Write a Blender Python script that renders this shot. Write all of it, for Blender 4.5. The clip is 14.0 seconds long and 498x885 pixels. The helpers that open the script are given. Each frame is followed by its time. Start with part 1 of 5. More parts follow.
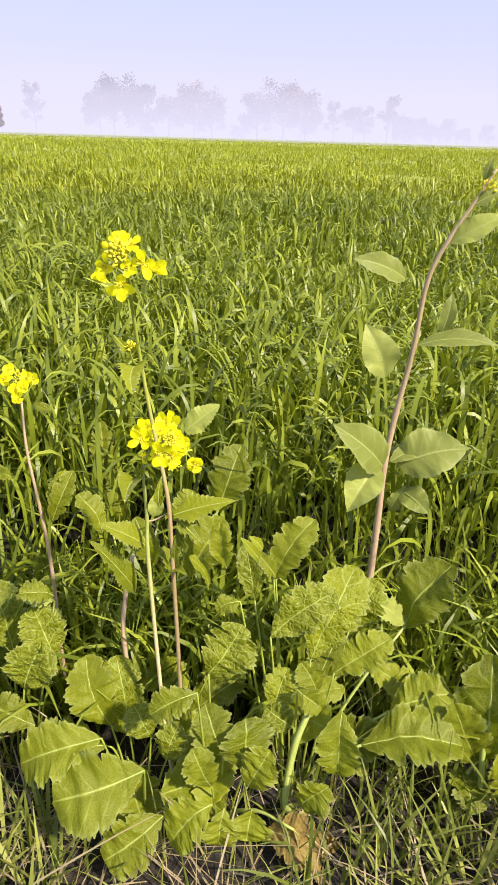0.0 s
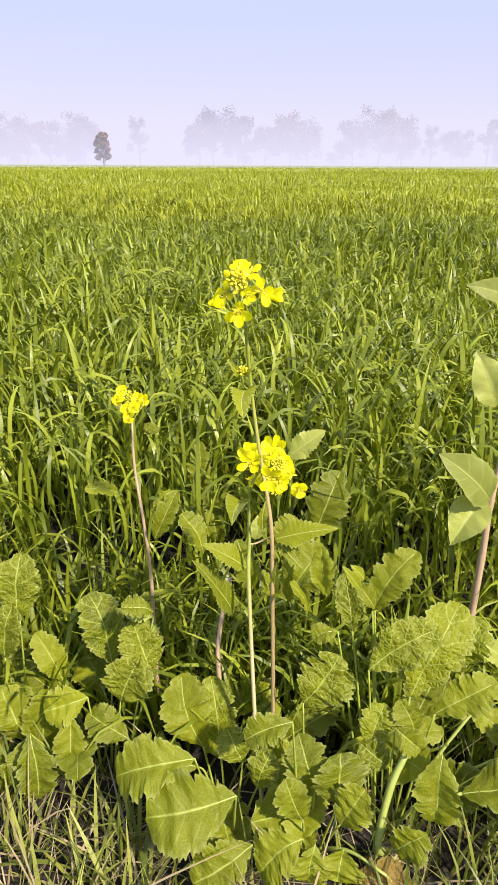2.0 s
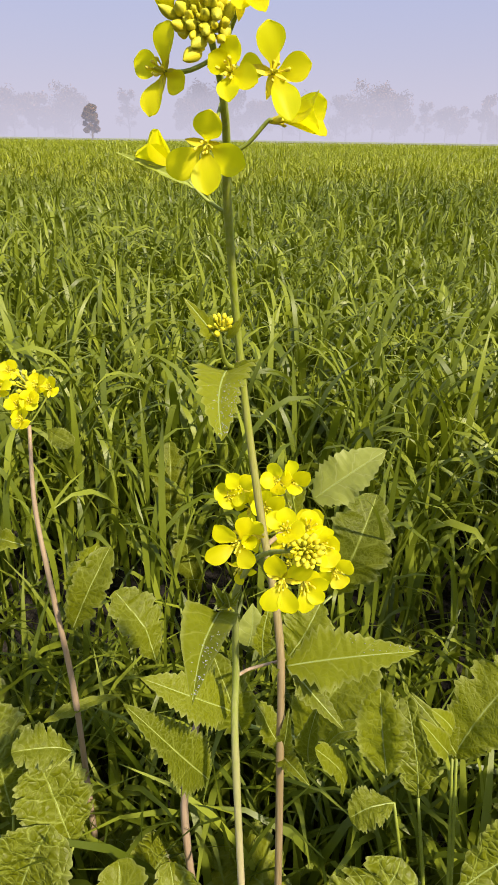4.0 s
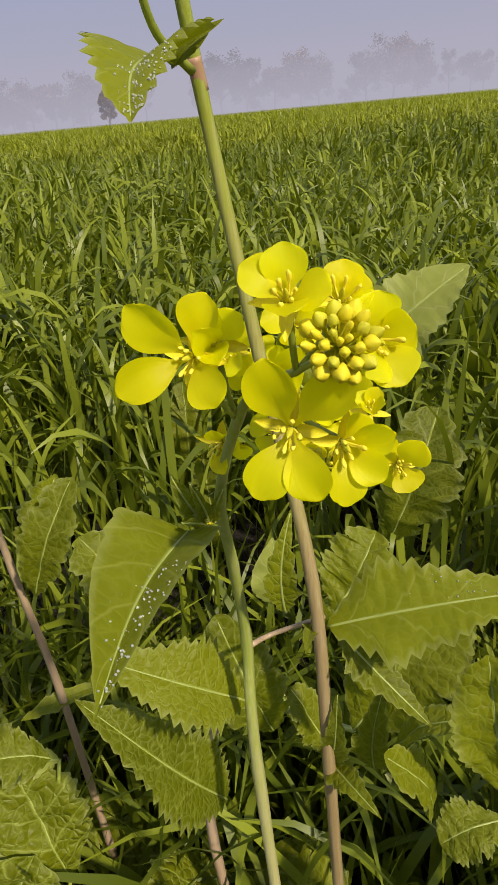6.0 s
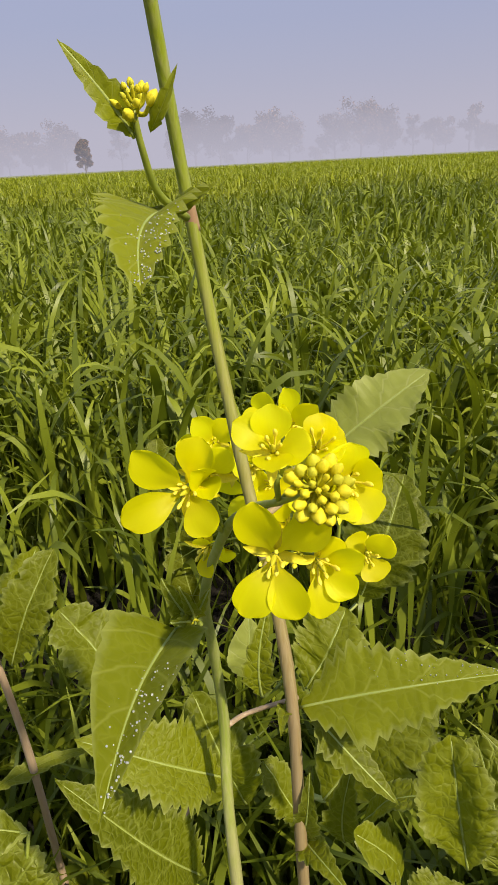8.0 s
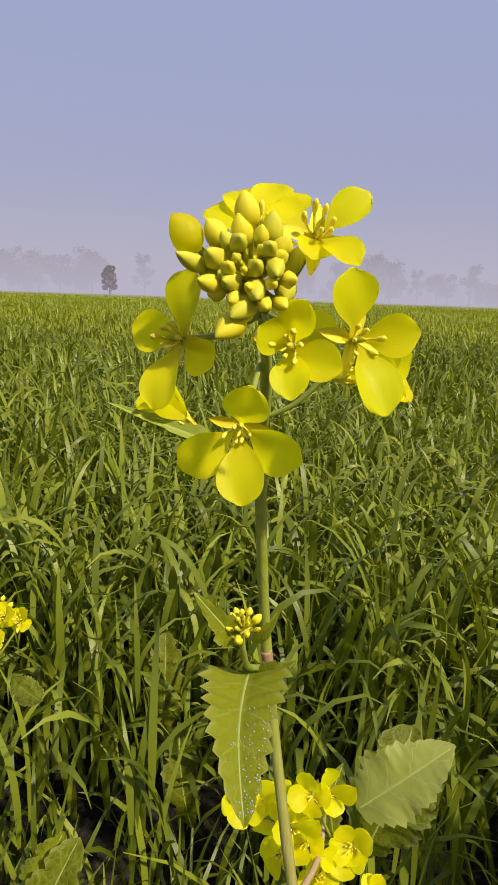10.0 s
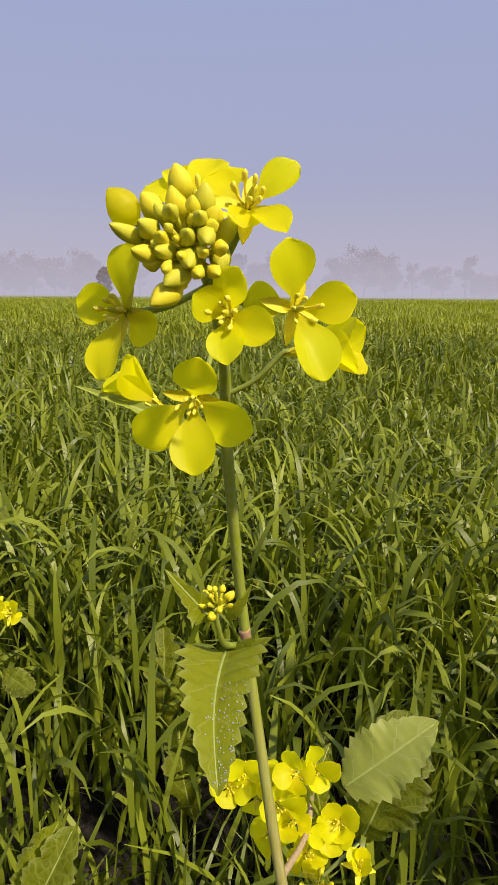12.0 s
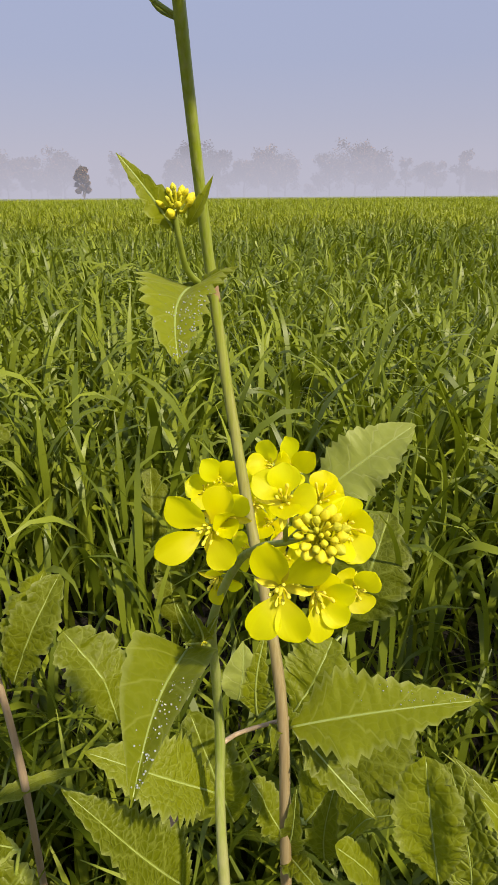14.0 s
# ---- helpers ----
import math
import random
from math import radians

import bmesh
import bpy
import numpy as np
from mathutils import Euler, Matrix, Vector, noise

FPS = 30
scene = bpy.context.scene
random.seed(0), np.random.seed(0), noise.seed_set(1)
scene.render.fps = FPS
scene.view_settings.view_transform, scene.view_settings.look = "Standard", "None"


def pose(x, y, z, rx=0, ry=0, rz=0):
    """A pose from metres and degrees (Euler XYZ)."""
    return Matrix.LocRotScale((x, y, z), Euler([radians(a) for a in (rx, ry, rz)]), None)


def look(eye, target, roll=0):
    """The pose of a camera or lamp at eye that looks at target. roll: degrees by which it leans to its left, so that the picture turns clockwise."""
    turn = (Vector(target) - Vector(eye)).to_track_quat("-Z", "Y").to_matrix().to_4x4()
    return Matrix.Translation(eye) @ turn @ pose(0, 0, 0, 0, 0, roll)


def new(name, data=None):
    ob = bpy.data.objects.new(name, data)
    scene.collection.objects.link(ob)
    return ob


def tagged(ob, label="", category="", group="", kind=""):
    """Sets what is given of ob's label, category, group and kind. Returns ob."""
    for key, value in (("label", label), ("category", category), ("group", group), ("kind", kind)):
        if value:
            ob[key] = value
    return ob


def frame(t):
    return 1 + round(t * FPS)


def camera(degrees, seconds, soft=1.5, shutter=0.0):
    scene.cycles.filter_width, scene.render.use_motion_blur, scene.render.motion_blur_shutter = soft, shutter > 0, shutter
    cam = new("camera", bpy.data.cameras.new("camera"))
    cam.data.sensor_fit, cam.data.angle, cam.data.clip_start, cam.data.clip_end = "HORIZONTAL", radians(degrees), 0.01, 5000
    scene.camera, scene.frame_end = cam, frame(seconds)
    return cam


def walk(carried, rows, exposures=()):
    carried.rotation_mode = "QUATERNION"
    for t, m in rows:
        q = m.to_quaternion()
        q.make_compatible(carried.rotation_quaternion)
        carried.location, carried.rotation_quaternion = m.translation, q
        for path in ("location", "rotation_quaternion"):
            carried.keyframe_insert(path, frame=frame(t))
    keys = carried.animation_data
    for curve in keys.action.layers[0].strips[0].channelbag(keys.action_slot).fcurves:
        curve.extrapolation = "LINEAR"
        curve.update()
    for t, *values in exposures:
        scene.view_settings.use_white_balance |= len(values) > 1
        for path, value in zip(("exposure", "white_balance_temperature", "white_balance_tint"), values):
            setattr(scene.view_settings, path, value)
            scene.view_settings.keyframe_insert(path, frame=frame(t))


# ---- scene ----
cam = camera(43.0, 14.0, 1.5)
SUN_AZ_DEG, SUN_EL_DEG = 132.0, 45.0
PATH = [
    (0, (0.0, 0.0, 0.72), (0.047, 1.8079, -0.134), 1.7),
    (0.5, (0.0120, -0.0051, 0.7251), (-0.0210, 1.8137, -0.1068), 1.5),
    (1, (-0.0085, -0.0017, 0.7251), (-0.2016, 1.8258, -0.0641), 0.1),
    (1.5, (-0.0221, 0.0, 0.7217), (-0.2581, 1.8169, -0.0803), 0.3),
    (2, (-0.0204, 0.0, 0.7217), (-0.2434, 1.8229, -0.0703), 0.3),
    (2.2, (-0.0221, 0.0204, 0.7217), (-0.3092, 1.8078, -0.1285), 0.9),
    (2.3, (-0.0408, 0.0221, 0.7132), (-0.1898, 1.8777, -0.018), 4.2),
    (2.4, (-0.0459, 0.0255, 0.7183), (-0.0879, 1.9004, 0.0233), 5.5),
    (2.5, (-0.0391, 0.0136, 0.7334), (-0.0010, 1.9021, 0.0830), 6.5),
    (3, (-0.0442, 0.0782, 0.7115), (-0.1082, 1.9442, -0.0055), 4.7),
    (3.2, (-0.0561, 0.1309, 0.6928), (-0.2061, 1.9275, -0.173), 3.7),
    (5.3, (-0.0502, 0.4005, 0.5242), (-0.2543, 2.2138, -0.2943), -2.67),
    (5.5, (-0.0402, 0.3969, 0.5157), (-0.2932, 2.1699, -0.3745), -4.12),
    (6, (-0.0529, 0.3953, 0.5232), (-0.3708, 2.1466, -0.3889), -5.21),
    (6.5, (-0.0558, 0.3890, 0.5294), (-0.2597, 2.1871, -0.3223), -4.01),
    (7, (-0.0571, 0.3897, 0.5288), (-0.2587, 2.1907, -0.3171), -3.67),
    (7.5, (-0.0588, 0.3905, 0.5307), (-0.2656, 2.1858, -0.3263), -3.50),
    (8, (-0.0541, 0.3877, 0.5441), (-0.2744, 2.2103, -0.2495), -3.04),
    (8.5, (-0.0656, 0.3885, 0.5991), (-0.2566, 2.2742, -0.0392), 0.08),
    (8.8, (-0.0629, 0.3808, 0.6329), (-0.2451, 2.3056, 0.1211), 1.45),
    (9, (-0.0749, 0.3821, 0.6400), (-0.2733, 2.3197, 0.1856), 2.10),
    (9.2, (-0.0730, 0.3824, 0.6429), (-0.3117, 2.3192, 0.2049), 1.94),
    (11.5, (-0.0811, 0.3792, 0.6391), (-0.2468, 2.3263, 0.2130), 2.10),
    (12, (-0.0662, 0.3784, 0.6383), (-0.2840, 2.3181, 0.2023), 0.43),
    (12.5, (-0.0576, 0.3764, 0.6371), (-0.2849, 2.3152, 0.2019), -0.52),
    (13, (-0.0580, 0.3765, 0.6241), (-0.2988, 2.3039, 0.1475), -0.21),
    (13.5, (-0.0509, 0.3662, 0.5858), (-0.2800, 2.2602, -0.0144), -2.68),
    (14, (-0.0580, 0.3668, 0.5581), (-0.2361, 2.2280, -0.1520), -0.37),
]
EXPOSURES = [(0.0, 0.68, 6480, 14), (2.0, 0.66, 6480, 14), (2.5, 0.60, 6550, 16), (3.2, 0.58, 6550, 16), (4.6, -0.17, 6750, 10), (5.5, -0.28, 6750, 11), (6.0, -0.31, 6750, 11), (6.5, -0.14, 6750, 9), (8.0, -0.14, 6750, 10), (8.5, -0.14, 6750, 12), (9.0, -0.18, 6750, 13), (11.5, -0.22, 6750, 14), (12.0, -0.17, 6750, 14), (12.5, -0.11, 6750, 11), (13.0, -0.12, 6750, 12), (14.0, -0.08, 6750, 8)]
walk(cam, [(t, look(eye, target, roll)) for t, eye, target, roll in PATH], EXPOSURES)

# ---- world and sun: hazy low winter sun, behind and to the right ----
SUN_AZ, SUN_EL = radians(SUN_AZ_DEG), radians(SUN_EL_DEG)
world = bpy.data.worlds.new("world")
scene.world = world
world.use_nodes = True
wn, wl = world.node_tree.nodes, world.node_tree.links
sky = wn.new("ShaderNodeTexSky")
sky.sky_type = "NISHITA"
sky.sun_disc = False
sky.sun_elevation, sky.sun_rotation = SUN_EL, SUN_AZ
sky.altitude, sky.air_density, sky.dust_density, sky.ozone_density = 0, 1.0, 2.0, 3.0
tint = wn.new("ShaderNodeMix")
tint.data_type, tint.blend_type = "RGBA", "MIX"
tint.inputs[0].default_value = 0.86
sky_at = wn.new("ShaderNodeTexCoord")
sky_up = wn.new("ShaderNodeSeparateXYZ")
wl.new(sky_at.outputs["Generated"], sky_up.inputs[0])
haze = wn.new("ShaderNodeValToRGB")
haze.color_ramp.elements[0].position, haze.color_ramp.elements[0].color = 0.0, (4.75, 4.75, 6.35, 1)
haze.color_ramp.elements[1].position, haze.color_ramp.elements[1].color = 0.45, (4.1, 4.95, 7.9, 1)
wl.new(sky_up.outputs[2], haze.inputs[0])
wl.new(haze.outputs[0], tint.inputs[7])
wl.new(sky.outputs[0], tint.inputs[6])
wl.new(tint.outputs[2], wn["Background"].inputs[0])
wn["Background"].inputs[1].default_value = 0.1
sun = new("sun", bpy.data.lights.new("sun", "SUN"))
sun.data.energy, sun.data.angle, sun.data.color = 5.6, radians(2.5), (1.0, 0.91, 0.74)
to_sun = Vector((math.sin(SUN_AZ) * math.cos(SUN_EL), math.cos(SUN_AZ) * math.cos(SUN_EL), math.sin(SUN_EL)))
sun.matrix_world = look(to_sun * 60, (0, 0, 0))

# ---- materials ----
def nodes_of(name):
    m = bpy.data.materials.new(name)
    m.use_nodes = True
    nt = m.node_tree
    return m, nt, nt.nodes["Principled BSDF"], nt.nodes["Material Output"]


def add(nt, kind, **values):
    n = nt.nodes.new(kind)
    for k, v in values.items():
        n.inputs[k].default_value = v
    return n


def mix(nt, fac, a, b, blend="MIX"):
    n = nt.nodes.new("ShaderNodeMix")
    n.data_type, n.blend_type = "RGBA", blend
    for sock, v in ((n.inputs[0], fac), (n.inputs[6], a), (n.inputs[7], b)):
        if isinstance(v, (float, int, tuple)):
            sock.default_value = v
        else:
            nt.links.new(v, sock)
    return n.outputs[2]


def calc(nt, op, a, b=0.0, c=0.0):
    n = nt.nodes.new("ShaderNodeMath")
    n.operation = op
    for sock, v in zip(n.inputs, (a, b, c)):
        if isinstance(v, (float, int)):
            sock.default_value = v
        else:
            nt.links.new(v, sock)
    return n.outputs[0]


def fade(nt, v, lo, hi):
    n = nt.nodes.new("ShaderNodeMapRange")
    n.inputs[1].default_value, n.inputs[2].default_value = lo, hi
    nt.links.new(v, n.inputs[0])
    return n.outputs[0]


def noise_tex(nt, scale, detail=3.0, coord="Object"):
    tc = nt.nodes.new("ShaderNodeTexCoord")
    n = add(nt, "ShaderNodeTexNoise", Scale=scale, Detail=detail)
    nt.links.new(tc.outputs[coord], n.inputs["Vector"])
    return n.outputs["Fac"]


def bump(nt, bsdf, height, strength, distance):
    b = add(nt, "ShaderNodeBump", Strength=strength, Distance=distance)
    nt.links.new(height, b.inputs["Height"])
    nt.links.new(b.outputs[0], bsdf.inputs["Normal"])


def thin(nt, bsdf, out, colour, share):
    """Lets light through a thin sheet."""
    t = nt.nodes.new("ShaderNodeBsdfTranslucent")
    if isinstance(colour, tuple):
        t.inputs[0].default_value = colour
    else:
        nt.links.new(colour, t.inputs[0])
    m = nt.nodes.new("ShaderNodeMixShader")
    m.inputs[0].default_value = share
    nt.links.new(bsdf.outputs[0], m.inputs[1])
    nt.links.new(t.outputs[0], m.inputs[2])
    nt.links.new(m.outputs[0], out.inputs[0])


def leaf_material(name, dark, light, vein, glow, relief=0.0009, net_share=0.36, cells=175.0, gloss=0.25, ribs=0.5):
    m, nt, b, out = nodes_of(name)
    rnd = nt.nodes.new("ShaderNodeObjectInfo").outputs["Random"]
    base = mix(nt, rnd, dark, light)
    base = mix(nt, fade(nt, noise_tex(nt, 45, 4), 0.3, 0.75), base, mix(nt, 0.5, base, light))
    uv = nt.nodes.new("ShaderNodeUVMap")
    sep = nt.nodes.new("ShaderNodeSeparateXYZ")
    nt.links.new(uv.outputs[0], sep.inputs[0])
    side = calc(nt, "ABSOLUTE", calc(nt, "SUBTRACT", sep.outputs[0], 0.5))
    wob = calc(nt, "MULTIPLY", noise_tex(nt, 60, 2), 0.10)
    ph = calc(nt, "FRACT", calc(nt, "ADD", calc(nt, "SUBTRACT", calc(nt, "MULTIPLY", sep.outputs[1], 4.4), calc(nt, "MULTIPLY", side, 1.8)), wob))
    lateral = calc(nt, "SUBTRACT", 1.0, fade(nt, calc(nt, "ABSOLUTE", calc(nt, "SUBTRACT", ph, 0.5)), 0.012, 0.04 + 0.05 * ribs))
    rib = calc(nt, "SUBTRACT", 1.0, fade(nt, side, 0.008, 0.028))
    tc = nt.nodes.new("ShaderNodeTexCoord")
    vor = add(nt, "ShaderNodeTexVoronoi", Scale=cells)
    vor.feature = "DISTANCE_TO_EDGE"
    warp = add(nt, "ShaderNodeTexNoise", Scale=cells * 0.6, Detail=2.0)
    nt.links.new(tc.outputs["Object"], warp.inputs["Vector"])
    bent = nt.nodes.new("ShaderNodeVectorMath")
    bent.operation = "MULTIPLY_ADD"
    nt.links.new(warp.outputs["Color"], bent.inputs[0])
    bent.inputs[1].default_value = (1.1 / cells,) * 3
    nt.links.new(tc.outputs["Object"], bent.inputs[2])
    nt.links.new(bent.outputs[0], vor.inputs["Vector"])
    net = calc(nt, "SUBTRACT", 1.0, fade(nt, vor.outputs["Distance"], 0.0, 0.16))
    veins = calc(nt, "MAXIMUM", calc(nt, "MAXIMUM", rib, calc(nt, "MULTIPLY", lateral, ribs)), calc(nt, "MULTIPLY", net, net_share))
    col = mix(nt, veins, base, vein)
    rim = calc(nt, "MULTIPLY", fade(nt, calc(nt, "ADD", side, calc(nt, "MULTIPLY", noise_tex(nt, 90, 3), 0.05)), 0.43, 0.53), 0.4)
    col = mix(nt, rim, col, (0.42, 0.45, 0.15, 1))
    nt.links.new(col, b.inputs["Base Color"])
    b.inputs["Roughness"].default_value = 0.5 - 0.3 * (gloss - 0.25)
    b.inputs["Specular IOR Level"].default_value = gloss
    dome = calc(nt, "MULTIPLY", fade(nt, vor.outputs["Distance"], 0.0, 0.45), 2.2 * net_share)
    h = calc(nt, "SUBTRACT", calc(nt, "ADD", calc(nt, "MULTIPLY", noise_tex(nt, 140, 4), 0.6), dome), calc(nt, "MULTIPLY", veins, 0.5))
    bump(nt, b, h, 0.8, relief)
    thin(nt, b, out, mix(nt, 0.6, col, glow), 0.38)
    return m


M_LEAF = leaf_material("mustard_leaf", (0.075, 0.094, 0.003, 1), (0.240, 0.262, 0.006, 1), (0.32, 0.36, 0.05, 1), (0.31, 0.37, 0.006, 1), 0.0005, 0.30, 260.0, gloss=0.26)
M_VEINED = leaf_material("veined_leaf", (0.105, 0.126, 0.003, 1), (0.225, 0.248, 0.006, 1), (0.34, 0.38, 0.06, 1), (0.33, 0.38, 0.005, 1), 0.0006, 0.30, 330.0, gloss=0.26)
M_PUCKER = leaf_material("puckered_leaf", (0.075, 0.094, 0.003, 1), (0.245, 0.268, 0.006, 1), (0.35, 0.40, 0.06, 1), (0.31, 0.37, 0.006, 1), 0.0014, 0.40, 165.0, gloss=0.34, ribs=0.85)
M_DULL = leaf_material("dull_leaf", (0.16, 0.19, 0.03, 1), (0.23, 0.26, 0.05, 1), (0.34, 0.37, 0.12, 1), (0.30, 0.34, 0.03, 1), 0.0003, 0.16, 300.0)
M_SMOOTH = leaf_material("stem_leaf", (0.18, 0.205, 0.004, 1), (0.26, 0.285, 0.008, 1), (0.36, 0.39, 0.06, 1), (0.34, 0.38, 0.004, 1), 0.0003, 0.16, 300.0)
M_PALE = leaf_material("leaf_pale_underside", (0.31, 0.35, 0.06, 1), (0.38, 0.41, 0.09, 1), (0.46, 0.48, 0.16, 1), (0.42, 0.47, 0.03, 1), 0.0003, 0.15)
M_OLD = leaf_material("withered_leaf", (0.28, 0.18, 0.035, 1), (0.30, 0.22, 0.05, 1), (0.36, 0.28, 0.12, 1), (0.35, 0.25, 0.04, 1))


def petal_material():
    m, nt, b, out = nodes_of("yellow_petal")
    uv = nt.nodes.new("ShaderNodeUVMap")
    sep = nt.nodes.new("ShaderNodeSeparateXYZ")
    nt.links.new(uv.outputs[0], sep.inputs[0])
    rnd = nt.nodes.new("ShaderNodeObjectInfo").outputs["Random"]
    full = mix(nt, rnd, (0.96, 0.85, 0.002, 1), (0.95, 0.96, 0.008, 1))
    col = mix(nt, fade(nt, sep.outputs[1], 0.1, 0.6), (0.70, 0.60, 0.02, 1), full)
    fan = add(nt, "ShaderNodeTexNoise", Scale=1.0, Detail=2.0)
    mp = add(nt, "ShaderNodeMapping", Scale=(16.0, 1.6, 1.0))
    nt.links.new(uv.outputs[0], mp.inputs[0])
    nt.links.new(mp.outputs[0], fan.inputs["Vector"])
    col = mix(nt, calc(nt, "MULTIPLY", fade(nt, fan.outputs["Fac"], 0.45, 0.75), 0.3), col, (0.86, 0.70, 0.0, 1))
    nt.links.new(col, b.inputs["Base Color"])
    b.inputs["Roughness"].default_value = 0.5
    b.inputs["Specular IOR Level"].default_value = 0.3
    bump(nt, b, fan.outputs["Fac"], 0.15, 0.0003)
    thin(nt, b, out, (1.0, 0.98, 0.010, 1), 0.58)
    return m


M_PETAL = petal_material()


def plain(name, a, c, scale, rough=0.55, strength=0.3, distance=0.001, detail=4.0, coord="Object"):
    m, nt, b, out = nodes_of(name)
    n = noise_tex(nt, scale, detail, coord)
    col = mix(nt, fade(nt, n, 0.3, 0.7), a, c)
    rnd = nt.nodes.new("ShaderNodeObjectInfo").outputs["Random"]
    col = mix(nt, calc(nt, "MULTIPLY", rnd, 0.4), col, mix(nt, 0.5, col, a))
    nt.links.new(col, b.inputs["Base Color"])
    b.inputs["Roughness"].default_value = rough
    bump(nt, b, n, strength, distance)
    return m


M_BUD = plain("flower_bud", (0.70, 0.61, 0.02, 1), (0.83, 0.71, 0.012, 1), 300, 0.62, 0.2, 0.0004)
M_BUDG = plain("green_bud", (0.50, 0.50, 0.025, 1), (0.68, 0.62, 0.02, 1), 300, 0.62, 0.2, 0.0004)
M_STAMEN = plain("stamen", (0.95, 0.78, 0.03, 1), (0.88, 0.78, 0.10, 1), 400, 0.6, 0.1, 0.0003)
M_PEDICEL = plain("pedicel", (0.22, 0.27, 0.03, 1), (0.32, 0.36, 0.05, 1), 200, 0.5, 0.2, 0.0004)


def stem_material(name, low, high, z0, z1):
    """Purple-brown below, green above; the pigment changes along the stem."""
    m, nt, b, out = nodes_of(name)
    geo = nt.nodes.new("ShaderNodeNewGeometry")
    sep = nt.nodes.new("ShaderNodeSeparateXYZ")
    nt.links.new(geo.outputs["Position"], sep.inputs[0])
    n = noise_tex(nt, 90, 4)
    z = calc(nt, "ADD", sep.outputs[2], calc(nt, "MULTIPLY", n, 0.06))
    col = mix(nt, fade(nt, z, z0, z1), low, high)
    streak = add(nt, "ShaderNodeTexNoise", Scale=1.0, Detail=3.0)
    mp = add(nt, "ShaderNodeMapping", Scale=(900.0, 900.0, 25.0))
    nt.links.new(geo.outputs["Position"], mp.inputs[0])
    nt.links.new(mp.outputs[0], streak.inputs["Vector"])
    col = mix(nt, fade(nt, streak.outputs["Fac"], 0.35, 0.7), col, mix(nt, 0.28, col, (0.55, 0.48, 0.30, 1)))
    nt.links.new(col, b.inputs["Base Color"])
    b.inputs["Roughness"].default_value = 0.45
    bump(nt, b, streak.outputs["Fac"], 0.4, 0.0006)
    return m


M_STEM = stem_material("tall_stem", (0.32, 0.225, 0.10, 1), (0.29, 0.35, 0.02, 1), 0.42, 0.57)
M_STEMB = stem_material("green_stem", (0.50, 0.42, 0.22, 1), (0.28, 0.34, 0.05, 1), 0.26, 0.40)
M_STEMC = stem_material("brown_stem", (0.44, 0.30, 0.20, 1), (0.34, 0.24, 0.12, 1), 0.2, 0.6)
M_NODE = plain("stem_node", (0.42, 0.22, 0.15, 1), (0.40, 0.29, 0.12, 1), 260, 0.5, 0.3, 0.0004)
M_RIB = plain("midrib", (0.28, 0.34, 0.06, 1), (0.36, 0.41, 0.11, 1), 120, 0.5, 0.2, 0.0005)


def blade_material(name, dark, light, glow, share, tip=None):
    """Grass and wheat blades, each blade of its own shade."""
    m, nt, b, out = nodes_of(name)
    geo = nt.nodes.new("ShaderNodeNewGeometry")
    rnd = geo.outputs["Random Per Island"]
    col = mix(nt, calc(nt, "POWER", rnd, 1.3), dark, light)
    n = noise_tex(nt, 0.5, 3)
    col = mix(nt, fade(nt, n, 0.35, 0.7), col, mix(nt, 0.45, col, light))
    if tip:
        col = mix(nt, fade(nt, rnd, 0.72, 0.76), col, tip)
    nt.links.new(col, b.inputs["Base Color"])
    b.inputs["Roughness"].default_value = 0.42
    b.inputs["Specular IOR Level"].default_value = 0.32
    thin(nt, b, out, mix(nt, 0.5, col, glow), share)
    return m


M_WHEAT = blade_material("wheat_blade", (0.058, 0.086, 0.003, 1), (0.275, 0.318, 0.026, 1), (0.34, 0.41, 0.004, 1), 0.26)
# far rows' brighter look, with little gap shade, painted as a lighter copy
M_WHEAT_FAR_LIT = blade_material("wheat_far_lit", (0.140, 0.168, 0.005, 1), (0.36, 0.39, 0.026, 1), (0.38, 0.43, 0.005, 1), 0.28)
M_GRASS = blade_material("verge_grass", (0.07, 0.10, 0.01, 1), (0.22, 0.24, 0.045, 1), (0.30, 0.34, 0.02, 1), 0.3)
M_TUFT = blade_material("tuft_grass", (0.16, 0.18, 0.02, 1), (0.36, 0.37, 0.09, 1), (0.36, 0.38, 0.04, 1), 0.25)
M_STRAW = blade_material("dry_straw", (0.20, 0.145, 0.07, 1), (0.38, 0.31, 0.18, 1), (0.3, 0.22, 0.1, 1), 0.15)


def soil_material():
    m, nt, b, out = nodes_of("soil")
    n = noise_tex(nt, 9, 8)
    col = mix(nt, fade(nt, n, 0.3, 0.7), (0.010, 0.008, 0.006, 1), (0.026, 0.020, 0.013, 1))
    fine = noise_tex(nt, 160, 4)
    col = mix(nt, fade(nt, fine, 0.5, 0.75), col, (0.05, 0.04, 0.027, 1))
    nt.links.new(col, b.inputs["Base Color"])
    b.inputs["Roughness"].default_value = 0.95
    bump(nt, b, calc(nt, "ADD", n, calc(nt, "MULTIPLY", fine, 0.3)), 0.9, 0.02)
    return m


M_SOIL = soil_material()


def canopy_material():
    m, nt, b, out = nodes_of("far_wheat")
    n = noise_tex(nt, 3.5, 8)
    big = noise_tex(nt, 0.06, 4)
    col = mix(nt, fade(nt, n, 0.35, 0.7), (0.17, 0.205, 0.010, 1), (0.31, 0.35, 0.038, 1))
    col = mix(nt, fade(nt, big, 0.35, 0.65), col, mix(nt, 0.4, col, (0.31, 0.34, 0.04, 1)))
    nt.links.new(col, b.inputs["Base Color"])
    b.inputs["Roughness"].default_value = 0.7
    bump(nt, b, n, 1.0, 0.12)
    return m


